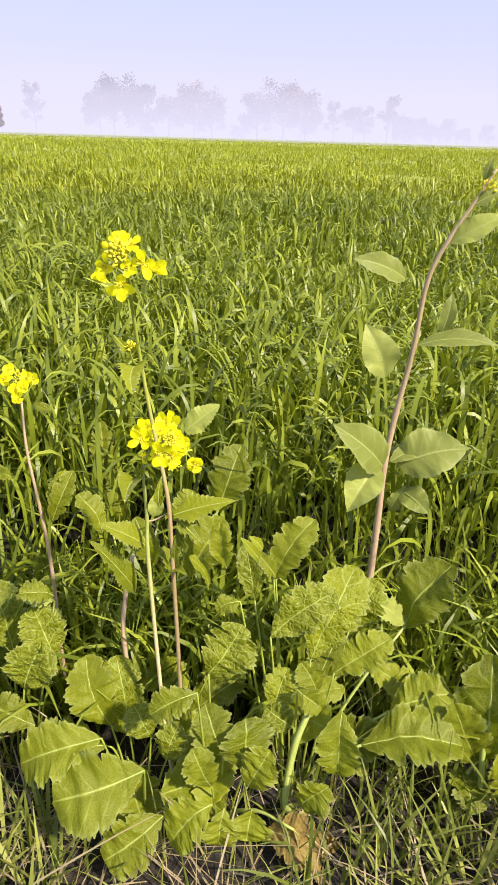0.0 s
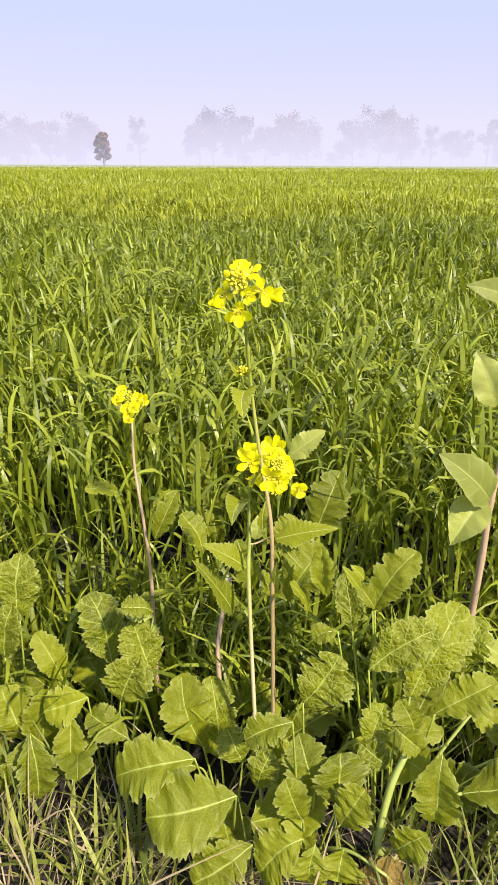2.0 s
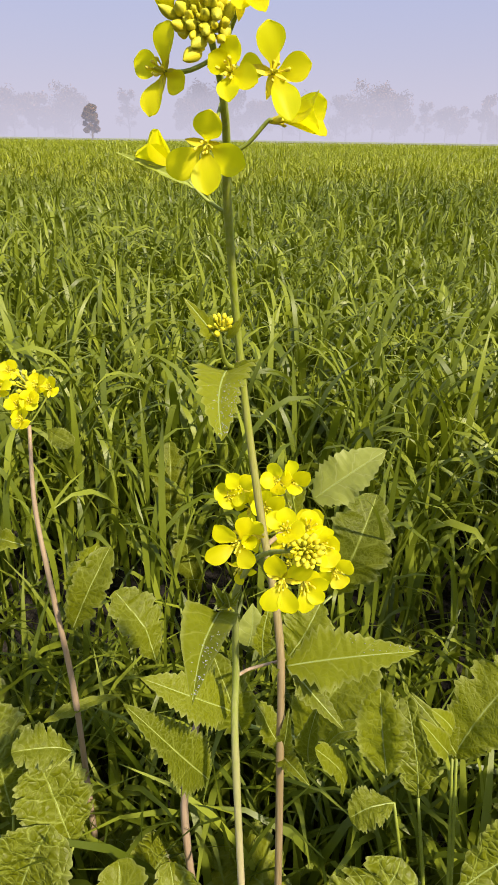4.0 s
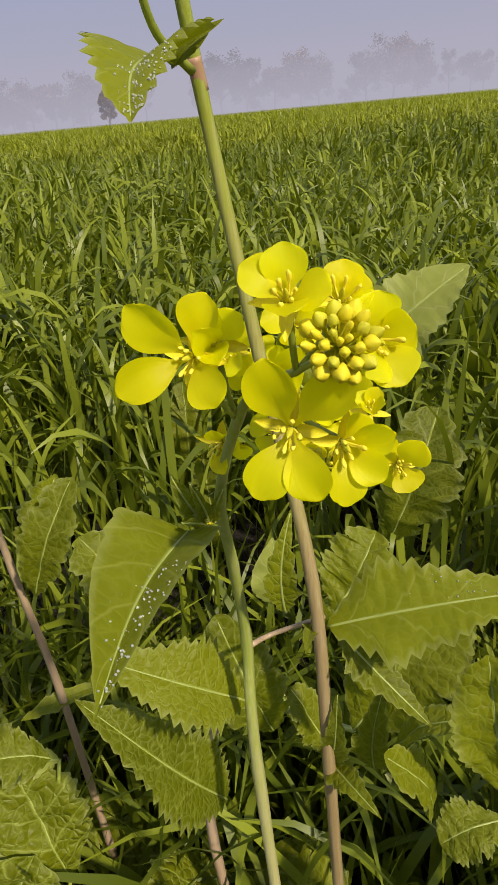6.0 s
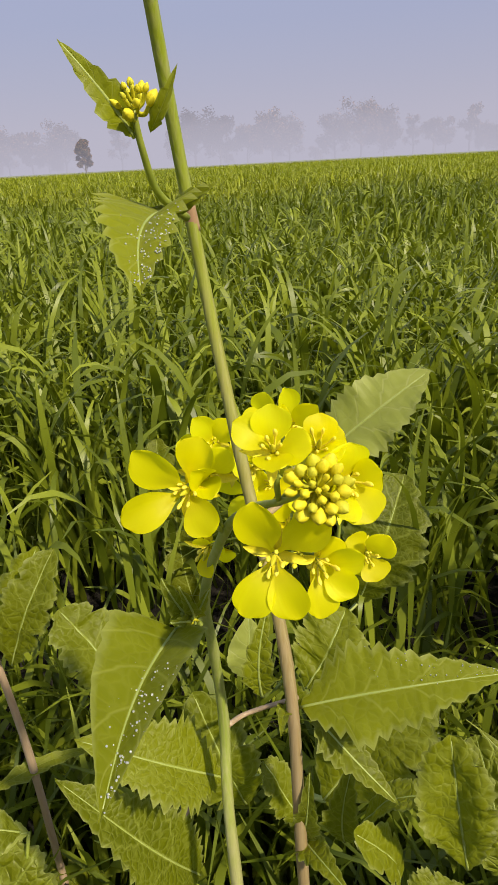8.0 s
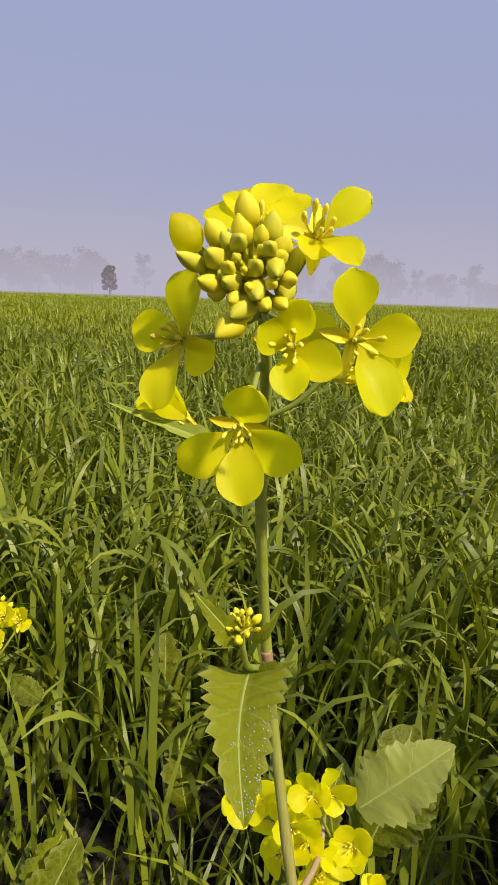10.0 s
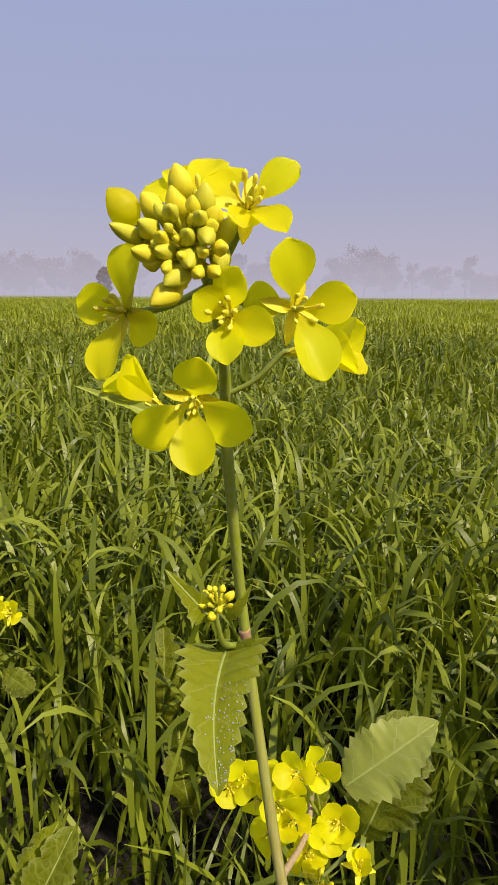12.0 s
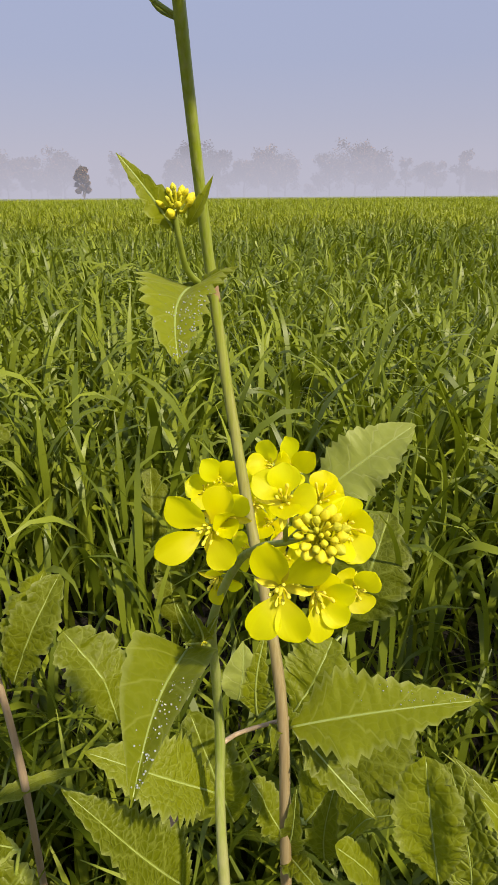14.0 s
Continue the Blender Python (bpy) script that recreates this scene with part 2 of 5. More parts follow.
M_CANOPY = canopy_material()
M_BARK = plain("bark", (0.10, 0.08, 0.06, 1), (0.20, 0.16, 0.12, 1), 3, 0.9, 0.6, 0.05)
M_CROWN = blade_material("tree_leaves", (0.05, 0.052, 0.022, 1), (0.19, 0.13, 0.065, 1), (0.16, 0.13, 0.04, 1), 0.25, (0.32, 0.17, 0.09, 1))


def dew_material():
    m, nt, b, out = nodes_of("dew")
    # whitish base stands in for sparkle and light gathered by a clear drop
    b.inputs["Base Color"].default_value = (0.80, 0.83, 0.72, 1)
    b.inputs["Roughness"].default_value = 0.06
    b.inputs["IOR"].default_value = 1.33
    b.inputs["Transmission Weight"].default_value = 0.6
    return m


M_DEW = dew_material()


def haze_glow_material(name, colour, low, high, power):
    """See-through sheet glowing in place of mist, dense below and open above."""
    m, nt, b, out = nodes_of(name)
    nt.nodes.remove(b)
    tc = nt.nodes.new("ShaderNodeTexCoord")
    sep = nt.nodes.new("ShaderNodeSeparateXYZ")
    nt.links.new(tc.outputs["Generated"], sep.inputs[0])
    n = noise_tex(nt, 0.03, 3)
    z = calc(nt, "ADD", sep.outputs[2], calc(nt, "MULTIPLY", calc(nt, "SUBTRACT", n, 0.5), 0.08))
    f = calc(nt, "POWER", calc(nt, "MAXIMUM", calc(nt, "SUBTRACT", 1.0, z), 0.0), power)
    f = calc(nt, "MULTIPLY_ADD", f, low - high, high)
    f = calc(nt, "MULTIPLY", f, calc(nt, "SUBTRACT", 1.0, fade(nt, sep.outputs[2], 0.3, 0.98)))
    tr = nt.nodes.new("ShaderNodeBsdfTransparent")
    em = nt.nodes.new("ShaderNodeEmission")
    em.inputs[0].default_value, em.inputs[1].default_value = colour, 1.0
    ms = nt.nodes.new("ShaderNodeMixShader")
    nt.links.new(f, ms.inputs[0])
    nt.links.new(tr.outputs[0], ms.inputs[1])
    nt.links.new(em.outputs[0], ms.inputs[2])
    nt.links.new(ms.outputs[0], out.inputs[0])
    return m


M_HAZE_GLOW = haze_glow_material("mist", (0.54, 0.53, 0.665, 1), 0.88, 0.46, 1.2)
M_LOW_HAZE_GLOW = haze_glow_material("low_haze_glow", (0.54, 0.53, 0.655, 1), 0.45, 0.16, 1.0)

# ---- building helpers ----
PLACE = {}


def mesh_of(name, verts, faces, material, uvs=None, smooth=True):
    me = bpy.data.meshes.new(name)
    me.from_pydata([tuple(v) for v in verts], [], faces)
    if uvs is not None:
        layer = me.uv_layers.new(name="UVMap")
        idx = np.empty(len(me.loops), dtype=np.int32)
        me.loops.foreach_get("vertex_index", idx)
        layer.data.foreach_set("uv", np.asarray(uvs, dtype=np.float32)[idx].ravel())
    if smooth:
        me.polygons.foreach_set("use_smooth", [True] * len(me.polygons))
    me.materials.append(material)
    me.update()
    return me


def place(ob, m):
    PLACE[ob] = m
    ob.matrix_basis = PLACE.get(ob.parent, Matrix()).inverted() @ m if ob.parent else m
    return ob


def part(name, me, parent, m=None, label=""):
    """Links a mesh as one object under a thing or a part; m is its pose in the world."""
    ob = new(name, me)
    ob.parent = parent
    place(ob, m if m is not None else Matrix())
    return tagged(ob, label)


def thing(name, at, label, category, group=""):
    ob = new(name)
    place(ob, Matrix.Translation(at))
    return tagged(ob, label, category, group)


def grid_faces(nu, nv):
    return [(i * nv + j, i * nv + j + 1, (i + 1) * nv + j + 1, (i + 1) * nv + j) for i in range(nu - 1) for j in range(nv - 1)]


def frame_of(base, tip, up):
    base, tip = Vector(base), Vector(tip)
    y = tip - base
    length = y.length
    y = y / length
    n = Vector(up)
    n = n - y * n.dot(y)
    if n.length < 1e-4:
        n = Vector((1, 0, 0)) - y * y.x
    n.normalize()
    x = y.cross(n)
    m = Matrix((x, y, n)).transposed().to_4x4()
    m.translation = base
    return m, length


def spline(points, steps):
    """A smooth line through the points."""
    p = [Vector(q) for q in points]
    p = [p[0] * 2 - p[1]] + p + [p[-1] * 2 - p[-2]]
    out = []
    for i in range(1, len(p) - 2):
        for k in range(steps):
            t = k / steps
            a, b, c, d = p[i - 1], p[i], p[i + 1], p[i + 2]
            out.append(0.5 * (2 * b + (c - a) * t + (2 * a - 5 * b + 4 * c - d) * t * t + (3 * b - a - 3 * c + d) * t ** 3))
    out.append(p[-2])
    return out


def tube(name, points, r0, r1, material, sides=8, steps=6, knots=0.0):
    """A tapered round stem with slight ridges and swollen knots."""
    line = spline(points, steps)
    n = len(line)
    verts, faces = [], []
    x = None
    for i, q in enumerate(line):
        d = (line[min(i + 1, n - 1)] - line[max(i - 1, 0)]).normalized()
        x = (x - d * x.dot(d)) if x is not None else d.orthogonal()
        x.normalize()
        y = d.cross(x)
        r = r0 + (r1 - r0) * i / (n - 1)
        if knots and i % steps == 0 and 0 < i < n - 1:
            r *= 1 + knots
        for k in range(sides):
            a = 2 * math.pi * k / sides
            rr = r * (1 + (0.05 if k % 2 else -0.05))
            verts.append(q + x * (math.cos(a) * rr) + y * (math.sin(a) * rr))
    for i in range(n - 1):
        for k in range(sides):
            k2 = (k + 1) % sides
            faces.append((i * sides + k, i * sides + k2, (i + 1) * sides + k2, (i + 1) * sides + k))
    faces += [tuple(range(sides))[::-1], tuple((n - 1) * sides + k for k in range(sides))]
    return mesh_of(name, verts, faces, material)


# half-width of a leaf along its length, by kind
def outline(kind, u):
    if kind == "jagged":
        return max(0.02, min(1.0, (u / 0.34) ** 0.8) * min(1.0, ((1 - u) / 0.55) ** 0.8))
    if kind == "lance":
        w = (u / 0.30) ** 0.75 if u < 0.30 else ((1 - u) / 0.70) ** 0.85
        return max(w, 0.02)
    if kind == "ovate":
        w = min(1.0, (u / 0.16) ** 0.6) * (1 - max(0, (u - 0.2) / 0.8) ** 1.5)
        return max(w, 0.02)
    if kind == "hastate":
        return max(0.02, min(1.0, (u / 0.07) ** 0.6) * (1 - u) ** 0.62)
    if kind == "ellipse":
        return max(0.03, math.sin(math.pi * min(1, u ** 0.85 * 0.99 + 0.01)) ** 0.85)
    if kind in ("oval", "round"):
        full = 0.52 if kind == "oval" else 0.58
        w = math.sin(math.pi / 2 * u / full) ** 0.72 if u < full else max(0.0, 1 - ((u - full) / (1 - full)) ** 2.3) ** 0.5
        return max(w, 0.05)
    return max(0.03, math.sin(math.pi * min(1, u ** 0.8 * 0.99 + 0.01)) ** 0.7)


def leaf(parent, base, tip, width, kind="round", up=(0, -0.5, 1), arch=0.10, fold=0.12, wave=0.08, teeth=11, seed=0, material=None, rib=True, label="", drops=0, drop=0.0006, narrow=1.0):
    """A toothed, veined leaf blade from base to tip, with a raised midrib of its own."""
    m, length = frame_of(base, tip, up)
    rg = random.Random(seed * 77 + 5)
    broad = kind in ("round", "oval")
    if broad:
        m = m @ Matrix.Rotation(rg.uniform(0.0, 0.32) * rg.choice((-1, 1)), 4, "Y")
        fold, width, arch = fold * 0.5 + rg.uniform(0.0, 0.10), width * 0.98, arch * 0.6 + rg.uniform(0.0, 0.07)
    nu, nv, half = (81 if broad else 61), 13, width / 2
    lob = [rg.uniform(-1, 1) for _ in range(12)]
    ph1, ph2, ph3 = rg.uniform(0, 6), rg.uniform(0, 6), rg.uniform(0, 50)
    side = rg.uniform(-0.05, 0.05)
    bow = rg.uniform(-0.14, 0.14)
    ripple, droop = rg.uniform(6.0, 10.0), rg.uniform(-0.02, 0.10)
    shift = rg.uniform(0.0, 0.5)

    def point(u, v):
        w = outline(kind, u)
        sgn = 0 if v >= 0 else 1
        a = abs(v)
        if broad:
            # lobes end the side veins; each lobe carries two or three blunt teeth
            g = u * 4.4 + shift + sgn * 0.42
            k = int(g)
            deep = (0.26 if kind == "round" else 0.30) * (1.0 + 0.95 * lob[(k + 5 * sgn) % 12])
            f = g * 3.0 + 0.3 * lob[(k + 3) % 12]
            saw = f - math.floor(f)
            edge = w * (1.08 - deep + deep * abs(math.sin(math.pi * g)) ** 0.6) * (0.93 + 0.12 * math.sin(math.pi * saw) ** 0.7)
        else:
            f = u * teeth + sgn * 0.4
            saw = f - math.floor(f)
            bite = {"ellipse": 0.05, "serrate": 0.20, "hastate": 0.32, "ovate": 0.07, "jagged": 0.34}.get(kind, 0.30)
            edge = w * (1 + bite * 0.33 * lob[(int(f) + 5 * sgn) % 12]) * (1 - bite * 0.53 + bite * saw * (1 if u < 0.97 else 0))
        x = v * edge * half + side * length * math.sin(math.pi * u) + bow * half * u * u
        if v < 0:
            x = x - v * edge * half * (1 - narrow)
        vein = u * 4.4 - a * 0.9
        puck = abs(math.sin(math.pi * vein)) ** 0.7 * (1 - a ** 3) * min(1, a * 4) * w
        z = arch * length * 4 * u * (1 - u) + fold * a * w * half * 2 * (2.0 if v < 0 and narrow < 1 else 1.0)
        z += (0.030 if broad else 0.022) * half * 2 * puck * (1 + 0.5 * noise.noise((x / half * 3, u * 7, ph3 + 9)))
        z += (0.5 if broad else 1.0) * wave * half * 2 * a * a * (math.sin(u * ripple + ph1 + sgn * 2.1) + 0.35 * math.sin(u * 21 + ph2 + sgn)) * w
        if broad:
            z += half * (0.27 * noise.noise((x / half * 1.1, u * 2.6, ph3)) + 0.09 * noise.noise((x / half * 4.0, u * 9, ph3))) * min(1, u * 5)
            z -= droop * length * u * u
        y = u * length - 0.02 * length * (saw - 0.5) * a
        if broad:
            y += 0.32 * half * a * edge * (1 - u)
        return x, y, z

    verts, uvs = [], []
    for i in range(nu):
        u = i / (nu - 1)
        for j in range(nv):
            v = -1 + 2 * j / (nv - 1)
            verts.append(point(u, v))
            uvs.append((v / 2 + 0.5, u))
    me = mesh_of("leaf", verts, grid_faces(nu, nv), material or M_LEAF, uvs)
    ob = part("leaf", me, parent, m, label)
    if rib:
        line = [Vector(point(u / 12 * 0.96, 0)) + Vector((0, 0, -0.0002)) for u in range(13)]
        part("midrib", tube("midrib", line, max(0.0006, width * 0.013), 0.0003, M_RIB, 6, 2), ob, m)
    if drops:
        bm = bmesh.new()
        for _ in range(drops):
            s = drop * rg.uniform(0.3, 1.0) ** 1.6
            p = Vector(point(rg.uniform(0.35, 0.97), rg.choice((rg.uniform(-0.95, -0.08), rg.uniform(-0.95, -0.08), rg.uniform(-0.9, 0.6)))))
            bmesh.ops.create_icosphere(bm, subdivisions=2, radius=s, matrix=Matrix.Translation(p + Vector((0, 0, s * 0.7))))
        dm = bpy.data.meshes.new("dew")
        bm.to_mesh(dm)
        bm.free()
        dm.materials.append(M_DEW)
        dm.polygons.foreach_set("use_smooth", [True] * len(dm.polygons))
        part("dew", dm, ob, m, "dew drops on the leaf, sparkle painted in as a whitish colour")["kind"] = "stuff"
    return ob


# ---- flowers ----
def petal_mesh(curl, seed):
    nu, nv = 17, 9
    rg = random.Random(seed)
    notch, wv = rg.uniform(0.0, 0.05), rg.uniform(0, 6)
    verts, uvs = [], []
    for i in range(nu):
        u = 1 - (1 - i / (nu - 1)) ** 1.7
        if u < 0.24:
            w = 0.10 + 0.06 * u / 0.24
        else:
            q = (u - 0.24) / 0.76
            w = 0.16 + 0.84 * (math.sin(math.pi / 2 * min(1, q / 0.66)) ** 1.0 if q < 0.66 else math.sqrt(max(0.0, 1 - ((q - 0.66) / 0.34) ** 2.5)))
            if i == nu - 1:
                w = 0.42
        for j in range(nv):
            v = -1 + 2 * j / (nv - 1)
            y = u - (notch * (1 - abs(v)) if i == nu - 1 else 0) - 0.05 * v * v * u
            z = curl * math.sin(u * math.pi) * 0.35 - 0.10 * u * u + 0.10 * (v * w) ** 2 + 0.018 * math.sin(v * 4 + u * 6 + wv) * u
            verts.append((v * w * 0.5, y, z))
            uvs.append((v / 2 + 0.5, u))
    return mesh_of("petal", verts, grid_faces(nu, nv), M_PETAL, uvs)


PETALS = [petal_mesh(c, i) for i, c in enumerate((0.10, 0.22, 0.32, 0.16))]


def bud_mesh(material):
    nu, nv = 9, 8
    verts = []
    for i in range(nu):
        u = i / (nu - 1)
        r = 0.5 * math.sin(math.pi * min(1.0, u * 0.93 + 0.05)) ** 0.75 * (1 - 0.18 * u)
        for j in range(nv):
            a = 2 * math.pi * j / nv
            rr = r * (1 + 0.07 * math.cos(4 * a))
            verts.append((rr * math.cos(a), rr * math.sin(a), u * 1.4))
    faces = [(i * nv + j, i * nv + (j + 1) % nv, (i + 1) * nv + (j + 1) % nv, (i + 1) * nv + j) for i in range(nu - 1) for j in range(nv)]
    faces += [tuple(range(nv))[::-1], tuple((nu - 1) * nv + j for j in range(nv))]
    return mesh_of("bud", verts, faces, material)


BUDS = [bud_mesh(M_BUD), bud_mesh(M_BUDG), bud_mesh(M_PETAL), bud_mesh(M_PEDICEL)]


def stamen_mesh():
    line = [(0, 0, 0), (0.05, 0, 0.4), (0.06, 0, 0.75), (0.02, 0, 1.0)]
    pts = spline(line, 3)
    verts, faces = [], []
    for i, q in enumerate(pts):
        r = 0.035 if i < len(pts) - 4 else (0.075 if i < len(pts) - 1 else 0.02)
        for k in range(5):
            a = 2 * math.pi * k / 5
            verts.append((q.x + r * math.cos(a), q.y + r * math.sin(a), q.z))
    for i in range(len(pts) - 1):
        for k in range(5):
            faces.append((i * 5 + k, i * 5 + (k + 1) % 5, (i + 1) * 5 + (k + 1) % 5, (i + 1) * 5 + k))
    faces += [tuple(range(5))[::-1], tuple((len(pts) - 1) * 5 + k for k in range(5))]
    return mesh_of("stamen", verts, faces, M_STAMEN)


STAMEN = stamen_mesh()


def sepal_mesh():
    verts = []
    for i in range(6):
        u = i / 5
        w = 0.5 * math.sin(math.pi * (0.12 + 0.86 * u)) ** 0.8
        for j in range(5):
            v = -1 + j / 2
            verts.append((v * w * 0.42, u, 0.15 * (v * v) * w - 0.2 * u * u + 0.2 * u))
    return mesh_of("sepal", verts, grid_faces(6, 5), M_BUD)


SEPAL = sepal_mesh()


def aim(at, z, roll=0.0):
    z = Vector(z).normalized()
    x = z.orthogonal()
    y = z.cross(x)
    m = Matrix((x, y, z)).transposed().to_4x4()
    m.translation = at
    return m @ Matrix.Rotation(roll, 4, "Z")


def flower(parent, at, foot, tips, facing, width=0.0078, seed=0, erect=False):
    """An open flower: pedicel from the stem, four clawed petals, sepals, stamens and pistil."""
    rg = random.Random(seed + 11)
    at, foot, axis = Vector(at), Vector(foot), Vector(facing).normalized()
    heart = at - axis * 0.0035
    mid = foot.lerp(heart, 0.5) + Vector((0, 0, -0.0012))
    line = [foot, mid, heart - axis * 0.001, heart + axis * 0.001]
    ped = part("flower", tube("pedicel", line, 0.0006, 0.00065, M_PEDICEL, 7, 4), parent, None)
    for i, tip in enumerate(tips):
        tip = Vector(tip)
        m, length = frame_of(heart, tip, axis)
        part("petal", PETALS[(i + seed) % 4], ped, m @ Matrix.Diagonal((width * rg.uniform(0.94, 1.06), length, length, 1)))
    for k in range(4):
        m = aim(heart, axis, k * math.pi / 2 + 0.6)
        d = m.to_3x3() @ Vector((1, 0, 0))
        ms, _ = frame_of(heart - axis * 0.0006, heart + (d * 0.32 + axis * 0.9 if erect else d * 0.9 + axis * 0.12), axis)
        part("sepal", SEPAL, ped, ms @ Matrix.Diagonal((0.0055, 0.0062, 0.006, 1)))
    for k in range(6):
        m = aim(heart, axis, k * math.pi / 3 + 0.3)
        lean = m @ Matrix.Rotation(rg.uniform(0.2, 0.5), 4, "Y")
        s = rg.uniform(0.0045, 0.006)
        part("stamen", STAMEN, ped, lean @ Matrix.Diagonal((s * 0.8, s * 0.8, s, 1)))
    part("pistil", BUDS[1], ped, aim(heart, axis) @ Matrix.Diagonal((0.0010, 0.0010, 0.0036, 1)))
    return ped


def buds(parent, at, axis, count, spread, size, seed=0, dome=0.6, kinds=(0, 1)):
    """A dome of buds, the youngest and smallest in its middle, each on its own short stalk."""
    rg = random.Random(seed + 3)
    at, axis = Vector(at), Vector(axis).normalized()
    m0 = aim(at, axis)
    for i in range(count):
        q = ((i + 0.25) / count) ** 0.66
        a = i * 2.39996
        th = q * 1.45
        r = spread * math.sin(th) * 0.95
        p = m0 @ Vector((r * math.cos(a), r * math.sin(a), -dome * spread * (1 - math.cos(th)) * 1.5))
        d = (m0.to_3x3() @ Vector((math.cos(a) * q * 0.75, math.sin(a) * q * 0.75, 1.0))).normalized()
        s = size * (0.40 + 0.75 * q) * rg.uniform(0.9, 1.1)
        p = p - d * s * 0.9
        part("bud", BUDS[kinds[0 if rg.random() < 0.7 else 1]], parent, aim(p, d, rg.uniform(0, 6)) @ Matrix.Diagonal((s * 0.82, s * 0.82, s, 1)))
        foot = at - axis * (spread * (0.9 + 0.9 * q))
        part("stalk", tube("stalk", [foot, foot.lerp(p, 0.6) - axis * 0.001, p + d * 0.0005], 0.0004, 0.0005, M_BUDG, 5, 3), parent)


def rise_of(y):
    """The field climbs very gently away from the verge."""
    return 0.009 * np.clip(np.asarray(y, dtype=float) - 4.0, 0.0, 260.0)


# ---- ground: one sheet to the horizon, finely uneven where the camera is ----
def ground_height(x, y):
    h = 0.018 * noise.noise((x * 3, y * 3, 0)) + 0.008 * noise.noise((x * 11, y * 11, 5))
    return h * max(0.0, 1 - math.hypot(x, y) / 30) + float(rise_of(y))


def ground_mesh():
    steps = [0.0]
    while steps[-1] < 2600:
        steps.append(steps[-1] + max(0.05, steps[-1] * 0.09))
    axis = [-s for s in steps[:0:-1]] + steps
    verts = [(x, y, ground_height(x, y) - 0.004) for y in axis for x in axis]
    return mesh_of("ground", verts, grid_faces(len(axis), len(axis)), M_SOIL)


tagged(new("ground", ground_mesh()), "dark damp soil of the field and its verge", "ground", kind="structure")


# ---- wheat: every blade a tapered, arching strip ----
def blades(name, base, azim, rise, bend, length, width, segs, material, curl=1.6, twist=None):
    """One mesh of many blades; all arguments but the last are arrays, a blade each."""
    n = len(azim)
    base = base + np.stack([np.zeros(n), np.zeros(n), rise_of(base[:, 1])], 1)
    s = np.linspace(0, 1, segs + 1)
    ang = rise[:, None] - bend[:, None] * s[None, :] ** curl
    step = length[:, None] / segs
    mid = (ang[:, 1:] + ang[:, :-1]) / 2
    out = np.concatenate([np.zeros((n, 1)), np.cumsum(np.cos(mid) * step, 1)], 1)
    up = np.concatenate([np.zeros((n, 1)), np.cumsum(np.sin(mid) * step, 1)], 1)
    ca, sa = np.cos(azim)[:, None], np.sin(azim)[:, None]
    cx = base[:, 0, None] + out * ca
    cy = base[:, 1, None] + out * sa
    cz = base[:, 2, None] + up
    w = width[:, None] * 0.5 * np.minimum(1.0, 0.55 + s * 2.2)[None, :] * np.clip((1 - s) * 2.4, 0.04, 1)[None, :] ** 0.8
    tw = (twist if twist is not None else np.zeros(n))[:, None] * s[None, :]
    wx, wy, wz = -sa * np.cos(tw) * w, ca * np.cos(tw) * w, np.sin(tw) * w
    a = np.stack([cx - wx, cy - wy, cz - wz], -1)
    b = np.stack([cx + wx, cy + wy, cz + wz], -1)
    verts = np.stack([a, b], 2).reshape(-1, 3)
    k = (segs + 1) * 2
    q = np.arange(segs) * 2
    quad = np.stack([q, q + 1, q + 3, q + 2], 1)
    faces = (np.arange(n)[:, None, None] * k + quad[None]).reshape(-1, 4)
    me = bpy.data.meshes.new(name)
    me.vertices.add(len(verts))
    me.vertices.foreach_set("co", verts.astype(np.float32).ravel())
    me.loops.add(faces.size)
    me.loops.foreach_set("vertex_index", faces.astype(np.int32).ravel())
    me.polygons.add(len(faces))
    me.polygons.foreach_set("loop_start", np.arange(len(faces), dtype=np.int32) * 4)
    me.polygons.foreach_set("use_smooth", np.ones(len(faces), dtype=bool))
    me.materials.append(material)
    me.update(calc_edges=True)
    return me


RNG = np.random.default_rng(7)


def wheat_zone(y0, y1, spread, density, leaves, size, segs, low=0.10, shortest=0.40, longest=0.66, material=None):
    """Tillers of wheat between two distances from the field's edge, each with several leaves."""
    area_x = spread * y1 + 0.5
    n = int(density * (y1 - y0) * 2 * area_x)
    x = RNG.uniform(-area_x, area_x, n)
    y = RNG.uniform(y0, y1, n)
    keep = (np.abs(x + 0.06 * y) < spread * y + 0.5) & (RNG.random(n) < np.clip(0.3 + (y - 0.78) * 1.4, 0, 1))
    x, y = x[keep], y[keep]
    x, y = np.repeat(x, leaves), np.repeat(y, leaves)
    n = len(x)
    which = np.tile(np.arange(leaves), n // leaves) / max(1, leaves - 1)
    tall = 0.92 + 0.16 * np.sin(x * 1.7 + 0.6) * np.cos(y * 1.3) + RNG.normal(0, 0.07, n)
    base = np.stack([x + RNG.normal(0, 0.008, n), y + RNG.normal(0, 0.008, n), WHEAT * tall * (low + (0.56 - low) * which)], 1)
    azim = RNG.uniform(0, 2 * math.pi, n)
    rise = np.radians(RNG.normal(80, 8, n))
    bend = np.radians(np.abs(RNG.normal(105, 55, n)))
    length = WHEAT * tall * RNG.uniform(shortest, longest, n)
    width = RNG.uniform(0.007, 0.0125, n) * size * np.clip(0.1 + 0.7 * y, 0.0, 1.0)
    twist = RNG.normal(0, 0.8, n)
    return blades("wheat", base, azim, rise, bend, length, width, segs, material or M_WHEAT, 2.3, twist)


